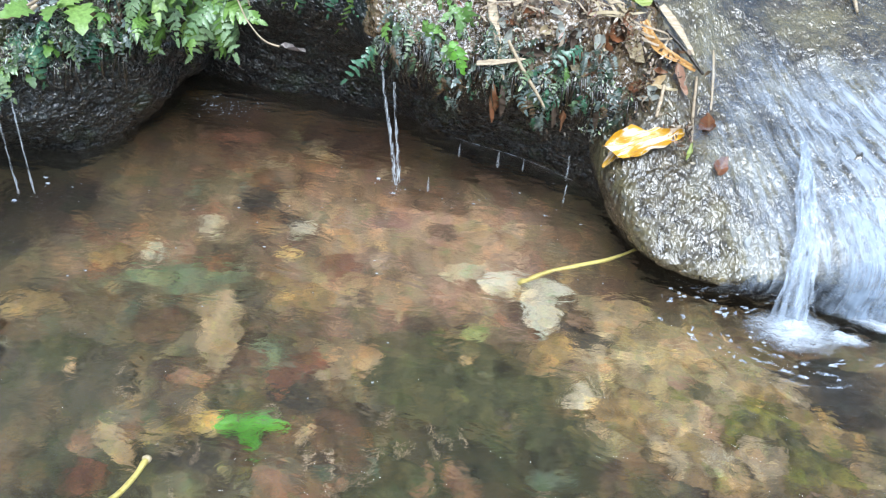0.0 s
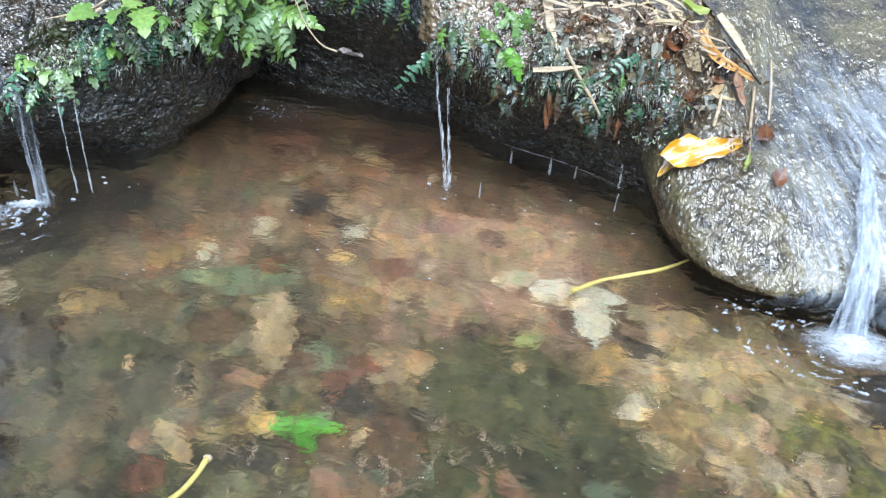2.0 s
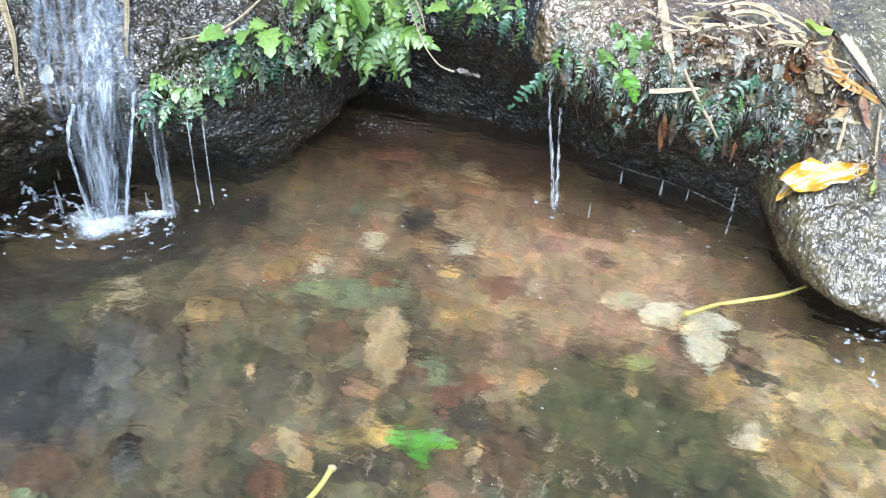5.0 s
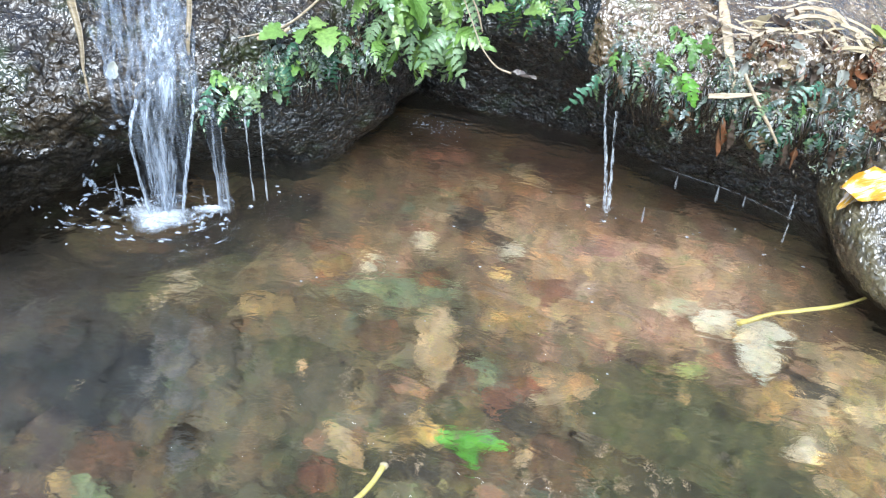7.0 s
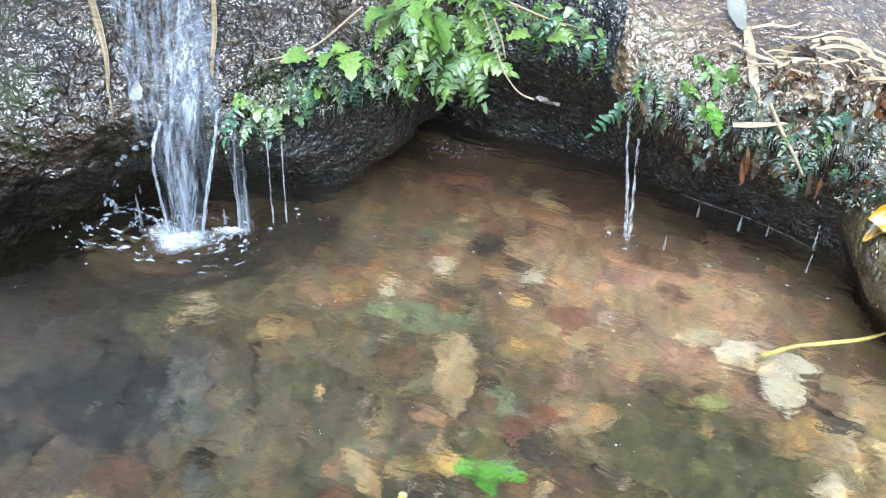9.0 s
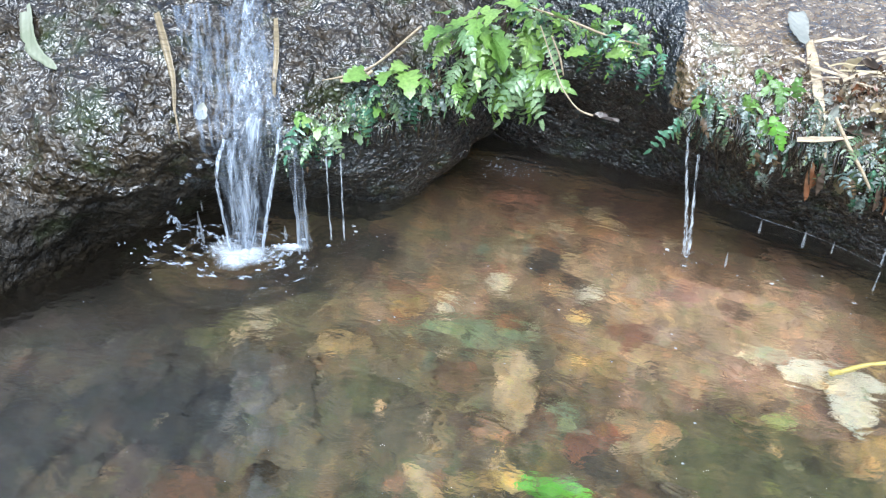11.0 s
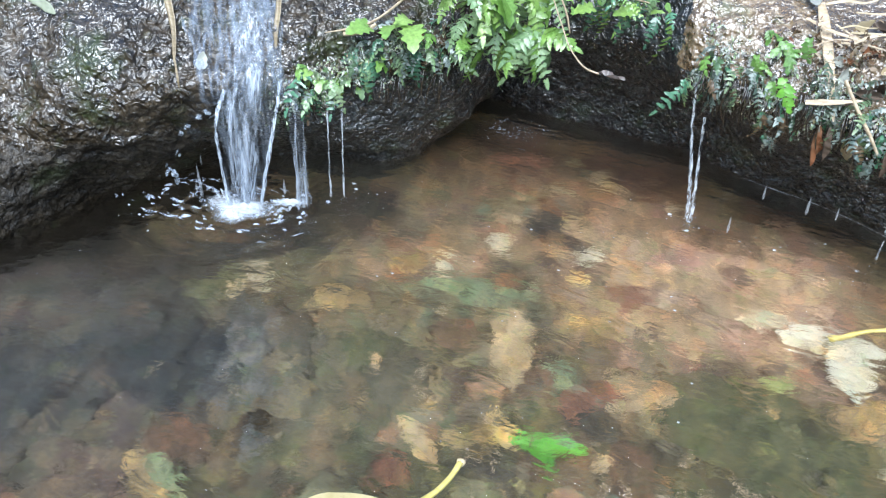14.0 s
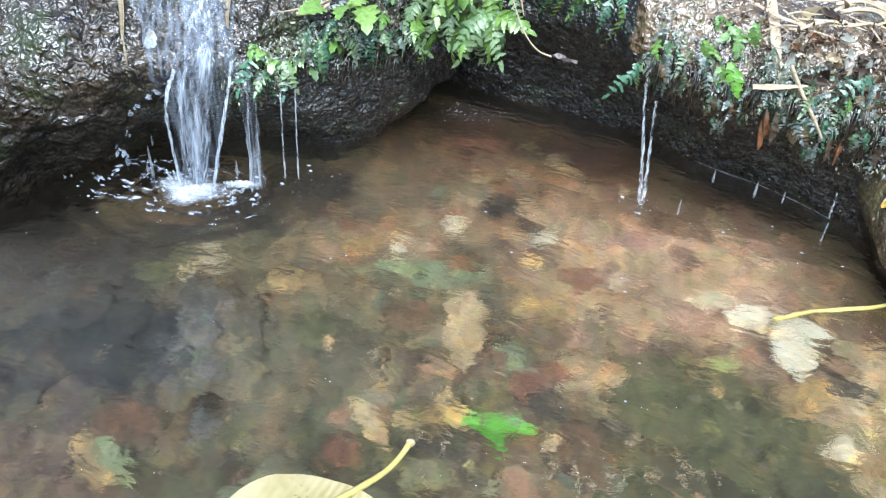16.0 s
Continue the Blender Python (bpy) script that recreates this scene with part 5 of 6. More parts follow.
def frond_mesh(name, length, pairs, reach, width, droop, lobes, mat, seed, bare=0.15):
    """A fern frond along +x that droops, with leaflets in pairs off a thin rachis."""
    rng = random.Random(seed)
    out, faces = [], []
    side_bend = rng.uniform(-0.25, 0.25)

    def spine(t):
        return Vector((length * (t - 0.25 * droop * t * t), length * side_bend * t * t, length * (0.18 * t - droop * 0.75 * t * t)))

    rail = [spine(i / 9) for i in range(10)]
    for i, c in enumerate(rail):
        r = length * 0.008 * (1.2 - i / 9)
        for a in range(3):
            out.append(c + Vector((0, math.cos(a * 2.094) * r, math.sin(a * 2.094) * r)))
    for i in range(9):
        for a in range(3):
            b = (a + 1) % 3
            faces.append((i * 3 + a, i * 3 + b, i * 3 + 3 + b, i * 3 + 3 + a))
    cut, fcut = len(out), len(faces)
    for k in range(pairs):
        t = bare + (1 - bare) * (k + 0.5) / pairs
        c, d = spine(t), (spine(min(1, t + 0.03)) - spine(t - 0.03)).normalized()
        size = math.sin(math.pi * (0.22 + 0.74 * (t - bare) / (1 - bare))) ** 0.9
        for s in (-1, 1):
            sidev = Vector((0, s, 0))
            al = (sidev * 0.86 + d * rng.uniform(0.2, 0.75) + Vector((0, 0, rng.uniform(-0.3, 0.25)))).normalized()
            upv = d.cross(sidev) * (-s if d.cross(sidev).z < 0 else 1)
            upv = Vector((0.2, 0, 1)).normalized() if upv.length < 0.1 else upv.normalized() * (1 if upv.z >= 0 else -1)
            ac = al.cross(upv).normalized()
            pinna(out, faces, c, al, ac, upv, reach * size * rng.uniform(0.45, 1.25), width * rng.uniform(0.6, 1.4), lobes, rng.uniform(0.1, 0.45))
    c, d = spine(0.97), (spine(1) - spine(0.9)).normalized()
    pinna(out, faces, c, d, Vector((0, 1, 0)), Vector((0.3, 0, 1)).normalized(), reach * 0.6, width, lobes, 0.2)
    return paired(name, out, faces, cut, fcut, mat)


def broad_mesh(name, length, width, mat, seed, lobes=3):
    """A stalked, lobed broad leaf along +x."""
    out, faces = [], []
    r = length * 0.012
    for i in range(5):
        for a in range(3):
            out.append(Vector((length * 0.4 * i / 4, r * math.cos(a * 2.094), r * math.sin(a * 2.094) + length * 0.05 * math.sin(i / 4 * 3.1))))
    faces += [(i * 3 + a, i * 3 + (a + 1) % 3, i * 3 + 3 + (a + 1) % 3, i * 3 + 3 + a) for i in range(4) for a in range(3)]
    cut, fcut = len(out), len(faces)
    pinna(out, faces, Vector((length * 0.36, 0, 0)), Vector((1, 0, 0)), Vector((0, 1, 0)), Vector((0, 0, 1)), length * 0.64, width, lobes, 0.35)
    return paired(name, out, faces, cut, fcut, mat)


BIG = [frond_mesh("frond", 0.105 + 0.02 * (k % 3), 10 + k % 3, 0.030, 0.0125, 0.8 + 0.2 * (k % 4), 4, (P_BRIGHT, P_PALE, P_BRIGHT, P_PALE)[k % 4], k) for k in range(8)]
SOFT = [frond_mesh("frond", 0.07 + 0.015 * (k % 3), 8, 0.016, 0.0075, 0.9 + 0.2 * (k % 3), 1, (P_PALE, P_TEAL, P_BRIGHT)[k % 3], 20 + k) for k in range(6)]
DARK = [frond_mesh("frond", 0.034 + 0.010 * (k % 4), 8 + k % 3, 0.0088, 0.0040, 0.9 + 0.3 * (k % 3), 0, (P_DARK, P_SILVER, P_DARK, P_SILVER, P_DARK)[k % 5], 40 + k) for k in range(10)]
LIME = [frond_mesh("frond", 0.055, 6, 0.018, 0.011, 0.8, 0, P_LIME, 60 + k, 0.05) for k in range(3)]
ROUND = [broad_mesh("leaf", 0.030 + 0.006 * k, 0.018 + 0.003 * k, (P_LIME, P_MID, P_BRIGHT)[k % 3], 70 + k, 1) for k in range(3)]
WIDE = [broad_mesh("leaf", 0.085 + 0.015 * k, 0.045 + 0.006 * k, P_BRIGHT, 80 + k, 3) for k in range(3)]
GROW = random.Random(77)


stock = bmesh.new()
bmesh.ops.create_icosphere(stock, subdivisions=2, radius=0.0035)
for q_ in stock.verts:
    q_.co *= 1 + 0.5 * noise.noise(q_.co * 260)
STOCK = bpy.data.meshes.new("rootstock")
stock.to_mesh(STOCK)
stock.free()
STOCK.materials.append(P_ROOT)


def plant(name, label, x, y, z, shapes, count, face, spread, lift=(-25, 40), size=(0.8, 1.15), group="ferns", jitter=0.012, roots=True):
    """A clump at the nearest rock: fronds fan out round the direction face (degrees, 270 looks out over the pool)."""
    at, n = snap(x, y, z, 0.002) if roots else (Vector((x, y, z)), Vector((0, -1, 0)))
    e = thing(name, at, label, name.split("_")[0], group)
    part("rootstock", STOCK, e, "dark fibrous rootstock")
    for k in range(count):
        me = shapes[GROW.randrange(len(shapes))]
        s = GROW.uniform(*size)
        o = Vector((GROW.uniform(-jitter, jitter), GROW.uniform(-jitter, jitter) * 0.5, GROW.uniform(-jitter, jitter) * 0.7))
        m = Matrix.Translation(o) @ pose(0, 0, 0, 0, 0, face + GROW.uniform(-spread, spread)) @ pose(0, 0, 0, GROW.uniform(-35, 35), -GROW.uniform(*lift), 0) @ Matrix.Scale(s, 4)
        part("foliage", LEAFLETS[me.name], part(me.name.split(".")[0], me, e, "", m))
    return e


# film sliding down the brown boulder beside the fall, bluish sky sheen put into its tint
left_edge = spline(np.array([(-1.06, 0.95, 0.43), (-1.027, 0.911, 0.396), (-0.997, 0.874, 0.352), (-0.961, 0.828, 0.309), (-0.925, 0.789, 0.262), (-0.921, 0.79, 0.215)]), 60)
right_edge = spline(np.array([(-0.90, 1.05, 0.43), (-0.891, 1.012, 0.384), (-0.850, 0.957, 0.344), (-0.825, 0.919, 0.294), (-0.808, 0.884, 0.25), (-0.81, 0.87, 0.21)]), 60)
film_points = []
for i in range(60):
    for j in range(40):
        u = j / 39 + 0.10 * noise.noise(Vector((i * 0.09, 4.0 * (j > 20), 2.0))) * abs(j / 19.5 - 1)
        q_, n_ = snap(*(left_edge[i] * (1 - u) + right_edge[i] * u), 0.0035)
        film_points.append(q_ + n_ * 0.003 * noise.noise(Vector((j * 0.5, i * 0.12, 7.0))))
tagged(part("water_film", mesh_of("water_film", film_points, grid_faces(60, 40), M_SLIDE)), "thin bluish film of water sliding down the boulder", "water", kind="structure")

# the large bright fern over the notch
for x, y, z, n in ((-0.545, 1.10, 0.40, 6), (-0.50, 1.12, 0.405, 8), (-0.455, 1.15, 0.40, 8), (-0.415, 1.16, 0.395, 7), (-0.51, 1.11, 0.35, 6), (-0.465, 1.13, 0.33, 7), (-0.43, 1.15, 0.32, 6), (-0.53, 1.10, 0.30, 4), (-0.415, 1.13, 0.34, 6), (-0.395, 1.135, 0.31, 5), (-0.44, 1.12, 0.29, 5)):
    plant("fern", "lush bright green fern hanging over the pool's corner", x, y, z, BIG, n, 268, 85, (-75, 30), (0.55, 0.95), "ferns", 0.02, False)
for x, y, z, n in ((-0.50, 1.09, 0.43, 5), (-0.455, 1.12, 0.43, 6), (-0.555, 1.08, 0.42, 3), (-0.41, 1.14, 0.43, 4)):
    plant("leafy_plant", "broad bright green lobed leaves above the fern", x, y, z, WIDE, n, 270, 80, (-40, 35), (0.6, 1.0), "leafy plants", 0.02, False)
# soft fronds to the dark recess
for x, y, z, n in ((-0.42, 1.17, 0.43, 7), (-0.385, 1.18, 0.405, 7), (-0.345, 1.18, 0.42, 7), (-0.31, 1.17, 0.40, 7), (-0.27, 1.17, 0.415, 7), (-0.235, 1.165, 0.395, 7), (-0.20, 1.165, 0.40, 6), (-0.175, 1.16, 0.375, 4), (-0.44, 1.16, 0.37, 5)):
    plant("fern", "soft grey-green fern trailing over the dark recess", x, y, z, SOFT, n, 272, 95, (-70, 40), (0.6, 1.0), "ferns", 0.03, False)
    if n > 6:
        plant("leafy_plant", "small fresh leaves sprouting among the ferns", x + 0.01, y - 0.02, z - 0.01, ROUND + ROUND + WIDE[:1], n, 270, 100, (-60, 45), (0.6, 1.0), "leafy plants", 0.035, False)
# dark curtain along the brown boulder's lip
for x, y, z, n in ((-0.685, 0.985, 0.30, 9), (-0.66, 1.00, 0.30, 9), (-0.635, 1.02, 0.305, 9), (-0.61, 1.04, 0.30, 9), (-0.585, 1.06, 0.30, 8), (-0.70, 0.975, 0.26, 8), (-0.715, 0.96, 0.235, 7), (-0.755, 0.935, 0.24, 7), (-0.78, 0.915, 0.225, 7), (-0.80, 0.895, 0.20, 7)):
    plant("fern", "dark wet ferns draped over the boulder's lip", x, y, z, DARK + SOFT[:2], n, 285, 85, (-75, 25), (0.6, 1.15), "ferns", 0.022)
for x, y, z, n, shapes in ((-0.765, 0.925, 0.25, 12, ROUND), (-0.735, 0.93, 0.22, 12, ROUND), (-0.70, 0.955, 0.22, 9, ROUND), (-0.79, 0.925, 0.27, 3, LIME), (-0.665, 0.985, 0.275, 5, ROUND)):
    plant("leafy_plant", "small fresh green tuft dripping water", x, y, z, shapes, n, 275, 85, (-50, 40), (0.6, 1.0), "leafy plants", 0.02)
for x, y, z, shapes, n, f_ in ((-0.60, 1.06, 0.375, WIDE, 2, 290), (-0.665, 0.995, 0.325, WIDE[:1], 2, 230), (-0.578, 1.055, 0.345, LIME, 3, 280), (-0.64, 1.02, 0.36, WIDE[:1], 1, 250)):
    plant("leafy_plant", "single bright green leaves sprouting from the boulder", x, y, z, shapes, n, f_, 25, (-10, 30), (0.7, 1.0), "leafy plants")
for x, y, z, n in ((-0.69, 0.975, 0.275, 7), (-0.655, 1.0, 0.285, 7), (-0.62, 1.03, 0.30, 7), (-0.74, 0.93, 0.235, 6), (-0.775, 0.91, 0.235, 6), (-0.59, 1.055, 0.295, 6)):
    plant("fern", "blue-green wet fern hanging down the boulder's lip", x, y - 0.012, z, SOFT[:2] + SOFT[3:5] + DARK[:3], n, 280, 90, (-80, 10), (0.7, 1.1), "ferns", 0.02)
# curtain along the ledge above the trickle
curtain = random.Random(31)
for k in range(22):
    x = -0.115 + 0.46 * (k + curtain.uniform(-0.6, 0.9)) / 22
    z = 0.325 - 0.10 * max(0.0, x) + curtain.uniform(-0.045, 0.03)
    plant("fern", "dark dripping ferns hanging off the rock ledge", x, 1.07 + curtain.uniform(-0.01, 0.03), z, DARK if k % 4 else DARK + SOFT[:2], curtain.randrange(4, 11), 272, 62, (-85, 20), (0.6, 1.2), "ferns", 0.026)
for x, y, z, n in ((0.030, 1.075, 0.318, 1), (-0.095, 1.115, 0.335, 2), (-0.045, 1.105, 0.345, 2), (0.01, 1.10, 0.375, 2), (0.035, 1.09, 0.37, 2), (0.245, 1.08, 0.285, 1), (-0.02, 1.13, 0.385, 2), (0.15, 1.08, 0.30, 1)):
    plant("fern", "single vivid green young fern frond on the ledge", x, y, z, LIME, n, 280, 50 if n > 1 else 6, (-40, 20) if n > 1 else (-50, -30), (0.6, 0.95))


lone = thing("fern", (0.030, 1.052, 0.327), "single vivid green pinnate frond hanging in front of the ledge", "fern", "ferns")
flat = frond_mesh("frond", 0.058, 7, 0.019, 0.0105, 0.15, 0, P_VIVID, 95, 0.06)
part("foliage", LEAFLETS[flat.name], part("frond", flat, lone, "", Matrix(((0.16, 0.98, -0.10, 0), (-0.18, 0.05, -0.98, 0), (-0.97, 0.17, 0.18, 0), (0, 0, 0, 1)))))
part("rootstock", STOCK, lone, "dark fibrous rootstock")
for x, z, s in ((-0.02, 0.362, 0.7), (0.05, 0.40, 0.8)):
    plant("fern", "single vivid green young fern frond on the ledge", x, 1.035, z, LIME, 1, 275, 8, (-70, -55), (s, s), roots=False, jitter=0.0)
# feathery wet tufts hanging straight down, with gaps between them
tuft = random.Random(41)
FEATHER = [frond_mesh("frond", 0.030 + 0.011 * (k % 4), 6 + k % 3, 0.0095 + 0.002 * (k % 2), 0.0058, 0.5 + 0.3 * (k % 3), k % 2, (P_SILVER, P_MID, P_DARK, P_SILVER, P_TEAL, P_BROWN)[k % 6], 140 + k) for k in range(12)]
for x, y, z, n in ((-0.095, 1.10, 0.315, 9), (-0.075, 1.09, 0.29, 8), (-0.055, 1.085, 0.33, 7), (-0.01, 1.08, 0.30, 6), (0.035, 1.07, 0.27, 9), (0.05, 1.07, 0.245, 6), (0.09, 1.065, 0.275, 5), (0.14, 1.06, 0.255, 8), (0.165, 1.06, 0.285, 7), (0.195, 1.06, 0.26, 9), (0.215, 1.06, 0.23, 9), (0.245, 1.07, 0.265, 8), (0.275, 1.07, 0.25, 7), (0.31, 1.07, 0.235, 5), (0.335, 1.06, 0.22, 4)):
    plant("fern", "feathery silver-green fern dripping from the ledge", x, y, z + tuft.uniform(-0.01, 0.01), FEATHER, n + 4, 272, 75, (-88, 20), (0.5, 1.2), "ferns", 0.018)
for x, y, z, n in ((-0.68, 0.985, 0.31, 10), (-0.66, 0.995, 0.275, 9), (-0.64, 1.01, 0.33, 10), (-0.62, 1.025, 0.295, 10), (-0.60, 1.045, 0.335, 10), (-0.585, 1.05, 0.30, 9), (-0.57, 1.065, 0.34, 8), (-0.56, 1.07, 0.30, 7), (-0.70, 0.965, 0.275, 8), (-0.745, 0.93, 0.25, 8), (-0.775, 0.91, 0.225, 8)):
    plant("fern", "blue-green feathery fern trailing off the boulder's lip", x, y - 0.006, z + tuft.uniform(-0.01, 0.01), FEATHER + SOFT[:2], n + 5, 282, 100, (-85, 30), (0.6, 1.3), "ferns", 0.022)


# long plumes that hang lower than the rest of the fringe
for x, z, n, long in ((0.018, 0.260, 7, 1.0), (0.030, 0.225, 5, 0.8), (0.045, 0.268, 6, 0.9), (0.130, 0.262, 6, 0.9), (0.172, 0.255, 7, 1.1), (0.190, 0.205, 6, 0.9), (0.205, 0.250, 6, 1.0), (-0.035, 0.290, 5, 0.8), (0.255, 0.245, 6, 1.0), (0.30, 0.240, 5, 0.9), (0.325, 0.27, 6, 1.0)):
    plant("fern", "long dripping fern plume hanging below the ledge", x, 1.055, z, FEATHER, n, 270, 35, (-89, -66), (long * 0.8, long * 1.1), "ferns", 0.008, False)


# hanging roots and dead stems below the ledge
def hanging(x, y, z, long, seed, mat, label, category, group, thick=0.0014, count=4):
    rng = random.Random(seed)
    at, n = snap(x, y, z, 0.004)
    e = thing(category, at, label, category, group)
    for k in range(count):
        sx, sy = rng.uniform(-0.012, 0.012), rng.uniform(-0.012, 0.0)
        l_ = long * rng.uniform(0.5, 1.1)
        part("strand", tube([(sx, sy, 0.02), (sx * 1.2, sy - 0.012, 0.0), (sx * 1.5 + rng.uniform(-0.006, 0.006), sy - 0.014, -l_ * 0.5), (sx * 1.5 + rng.uniform(-0.012, 0.012), sy - 0.012, -l_)], (thick * 1.6, thick * 1.4, thick * 1.2, thick * 0.5), mat, "strand", 5, 1.0, 0.6, seed + k, 14), e)
    return e


for k in range(22):
    x = -0.11 + 0.45 * k / 21
    hanging(x, 1.07, 0.27 - 0.12 * max(0, x) + curtain.uniform(-0.01, 0.02), curtain.uniform(0.03, 0.085), 200 + k, P_ROOT, "wet dark rootlets hanging below the ledge", "rootlets", "hanging roots", 0.0013, 5)
for k in range(8):
    hanging(-0.80 + 0.24 * k / 7, 0.90 + 0.16 * k / 7, 0.21, curtain.uniform(0.02, 0.06), 300 + k, P_ROOT, "wet dark rootlets hanging off the boulder", "rootlets", "hanging roots", 0.0012, 4)


# tangle of small wet scraps, mosses and leaflets along the fringes: joined, for nobody could count it
def scraps(name, label, mat, line, count, seed, spread, size, hang=0.7):
    rng = random.Random(seed)
    vs, fs = [], []
    pts = spline(np.array(line, float), 200)
    for _ in range(count):
        c = pts[rng.randrange(200)]
        at, n = snap(c[0] + rng.gauss(0, spread[0]), c[1] + rng.gauss(0, spread[1]), c[2] + rng.gauss(0, spread[2]), 0.0)
        if noise.noise(Vector((at.x * 26, at.z * 22, seed))) < 0.06:
            continue
        at = at + n * rng.uniform(0.002, 0.028)
        a = (Vector((rng.gauss(0, 0.6), rng.gauss(-0.3, 0.5), -hang + rng.gauss(0, 0.6)))).normalized()
        b = a.cross(Vector((rng.gauss(0, 1), rng.gauss(0, 1), rng.gauss(0, 1)))).normalized()
        u = a.cross(b)
        l_, w = rng.uniform(*size), rng.uniform(0.18, 0.42)
        k = len(vs)
        vs += [at, at + a * l_ * 0.4 + b * l_ * w * 0.5 + u * l_ * 0.08, at + a * l_ * 0.75 + b * l_ * w * 0.4, at + a * l_ - u * l_ * 0.15, at + a * l_ * 0.7 - b * l_ * w * 0.42, at + a * l_ * 0.35 - b * l_ * w * 0.5 + u * l_ * 0.08]
        fs += [(k, k + 1, k + 5), (k + 1, k + 2, k + 4, k + 5), (k + 2, k + 3, k + 4)]
    return tagged(part(name, mesh_of(name, vs, fs, mat)), label, "litter", kind="stuff")


def litter_material(name, *tones):
    m, nt, p = material(name)
    geo = nt.nodes.new("ShaderNodeNewGeometry")
    put(nt, ramp(nt, geo.outputs["Random Per Island"], *[(k / max(1, len(tones) - 1), t) for k, t in enumerate(tones)]), p.inputs["Base Color"])
    p.inputs["Roughness"].default_value, p.inputs["Specular IOR Level"].default_value = 0.14, 0.9
    bumped(nt, p, (noise_of(nt, coords(nt), 300.0, 3.0, 0.6), 0.5, 0.002))
    return m


M_TANGLE = litter_material("wet_leaf_tangle", (0.03, 0.032, 0.025), (0.22, 0.28, 0.21), (0.48, 0.52, 0.47), (0.14, 0.095, 0.055), (0.60, 0.62, 0.58), (0.30, 0.44, 0.20), (0.28, 0.20, 0.12))
M_MULCH = litter_material("wet_brown_mulch", (0.02, 0.012, 0.008), (0.10, 0.055, 0.028), (0.24, 0.17, 0.10), (0.05, 0.035, 0.025), (0.42, 0.35, 0.25), (0.16, 0.06, 0.03))
LEDGE_LINE = [(-0.12, 1.12, 0.31), (-0.03, 1.09, 0.30), (0.08, 1.075, 0.29), (0.20, 1.08, 0.27), (0.33, 1.09, 0.23)]
LIP_LINE = [(-0.82, 0.88, 0.20), (-0.75, 0.93, 0.225), (-0.70, 0.97, 0.25), (-0.64, 1.01, 0.285), (-0.57, 1.07, 0.31)]
scraps("fringe_tangle", "tangle of small wet leaflets along the ledge", M_TANGLE, LEDGE_LINE, 9000, 5, (0.014, 0.014, 0.036), (0.003, 0.011))
scraps("fringe_tangle", "tangle of small wet leaflets on the boulder's lip", M_TANGLE, LIP_LINE, 5500, 6, (0.016, 0.012, 0.026), (0.003, 0.010))
scraps("leaf_mulch", "wet brown leaf mulch on the ledge top", M_MULCH, [(0.02, 1.13, 0.36), (0.15, 1.12, 0.36), (0.28, 1.14, 0.34), (0.38, 1.13, 0.30), (0.43, 1.08, 0.25)], 2200, 7, (0.03, 0.03, 0.03), (0.004, 0.020), 0.2)

scraps("leaf_mulch", "wet dark leaf scraps plastered on the boulder's shoulder", M_MULCH, [(0.34, 1.13, 0.29), (0.38, 1.10, 0.26), (0.42, 1.08, 0.24), (0.43, 1.03, 0.21), (0.39, 1.02, 0.21)], 1300, 8, (0.025, 0.025, 0.02), (0.004, 0.018), 0.3)


# ---- litter: dry blades, twigs and dead leaves ----
def wood_material(name, low, high, gloss=0.5):
    m, nt, p = material(name)
    grain = noise_of(nt, coords(nt, (30, 240, 240)), 1.0, 4.0, 0.6)
    tone = ramp(nt, grain, (0.3, low), (0.7, high))
    tone = mixed(nt, ramp(nt, noise_of(nt, coords(nt), 60.0, 4.0, 0.7), (0.6, 0.0), (0.75, 0.5)), tone, (0.06, 0.04, 0.025))
    put(nt, tone, p.inputs["Base Color"])
    p.inputs["Roughness"].default_value = gloss
    bumped(nt, p, (grain, 0.4, 0.002))
    return m


W_STRAW = wood_material("dry_straw", (0.28, 0.20, 0.12), (0.56, 0.46, 0.32))
W_OLD = wood_material("dirty_wet_straw", (0.11, 0.080, 0.042), (0.30, 0.235, 0.14), 0.3)
W_TWIG = wood_material("weathered_twig", (0.24, 0.17, 0.10), (0.46, 0.37, 0.26))
W_YELLOW = wood_material("yellow_stalk", (0.42, 0.34, 0.08), (0.62, 0.52, 0.18), 0.35)


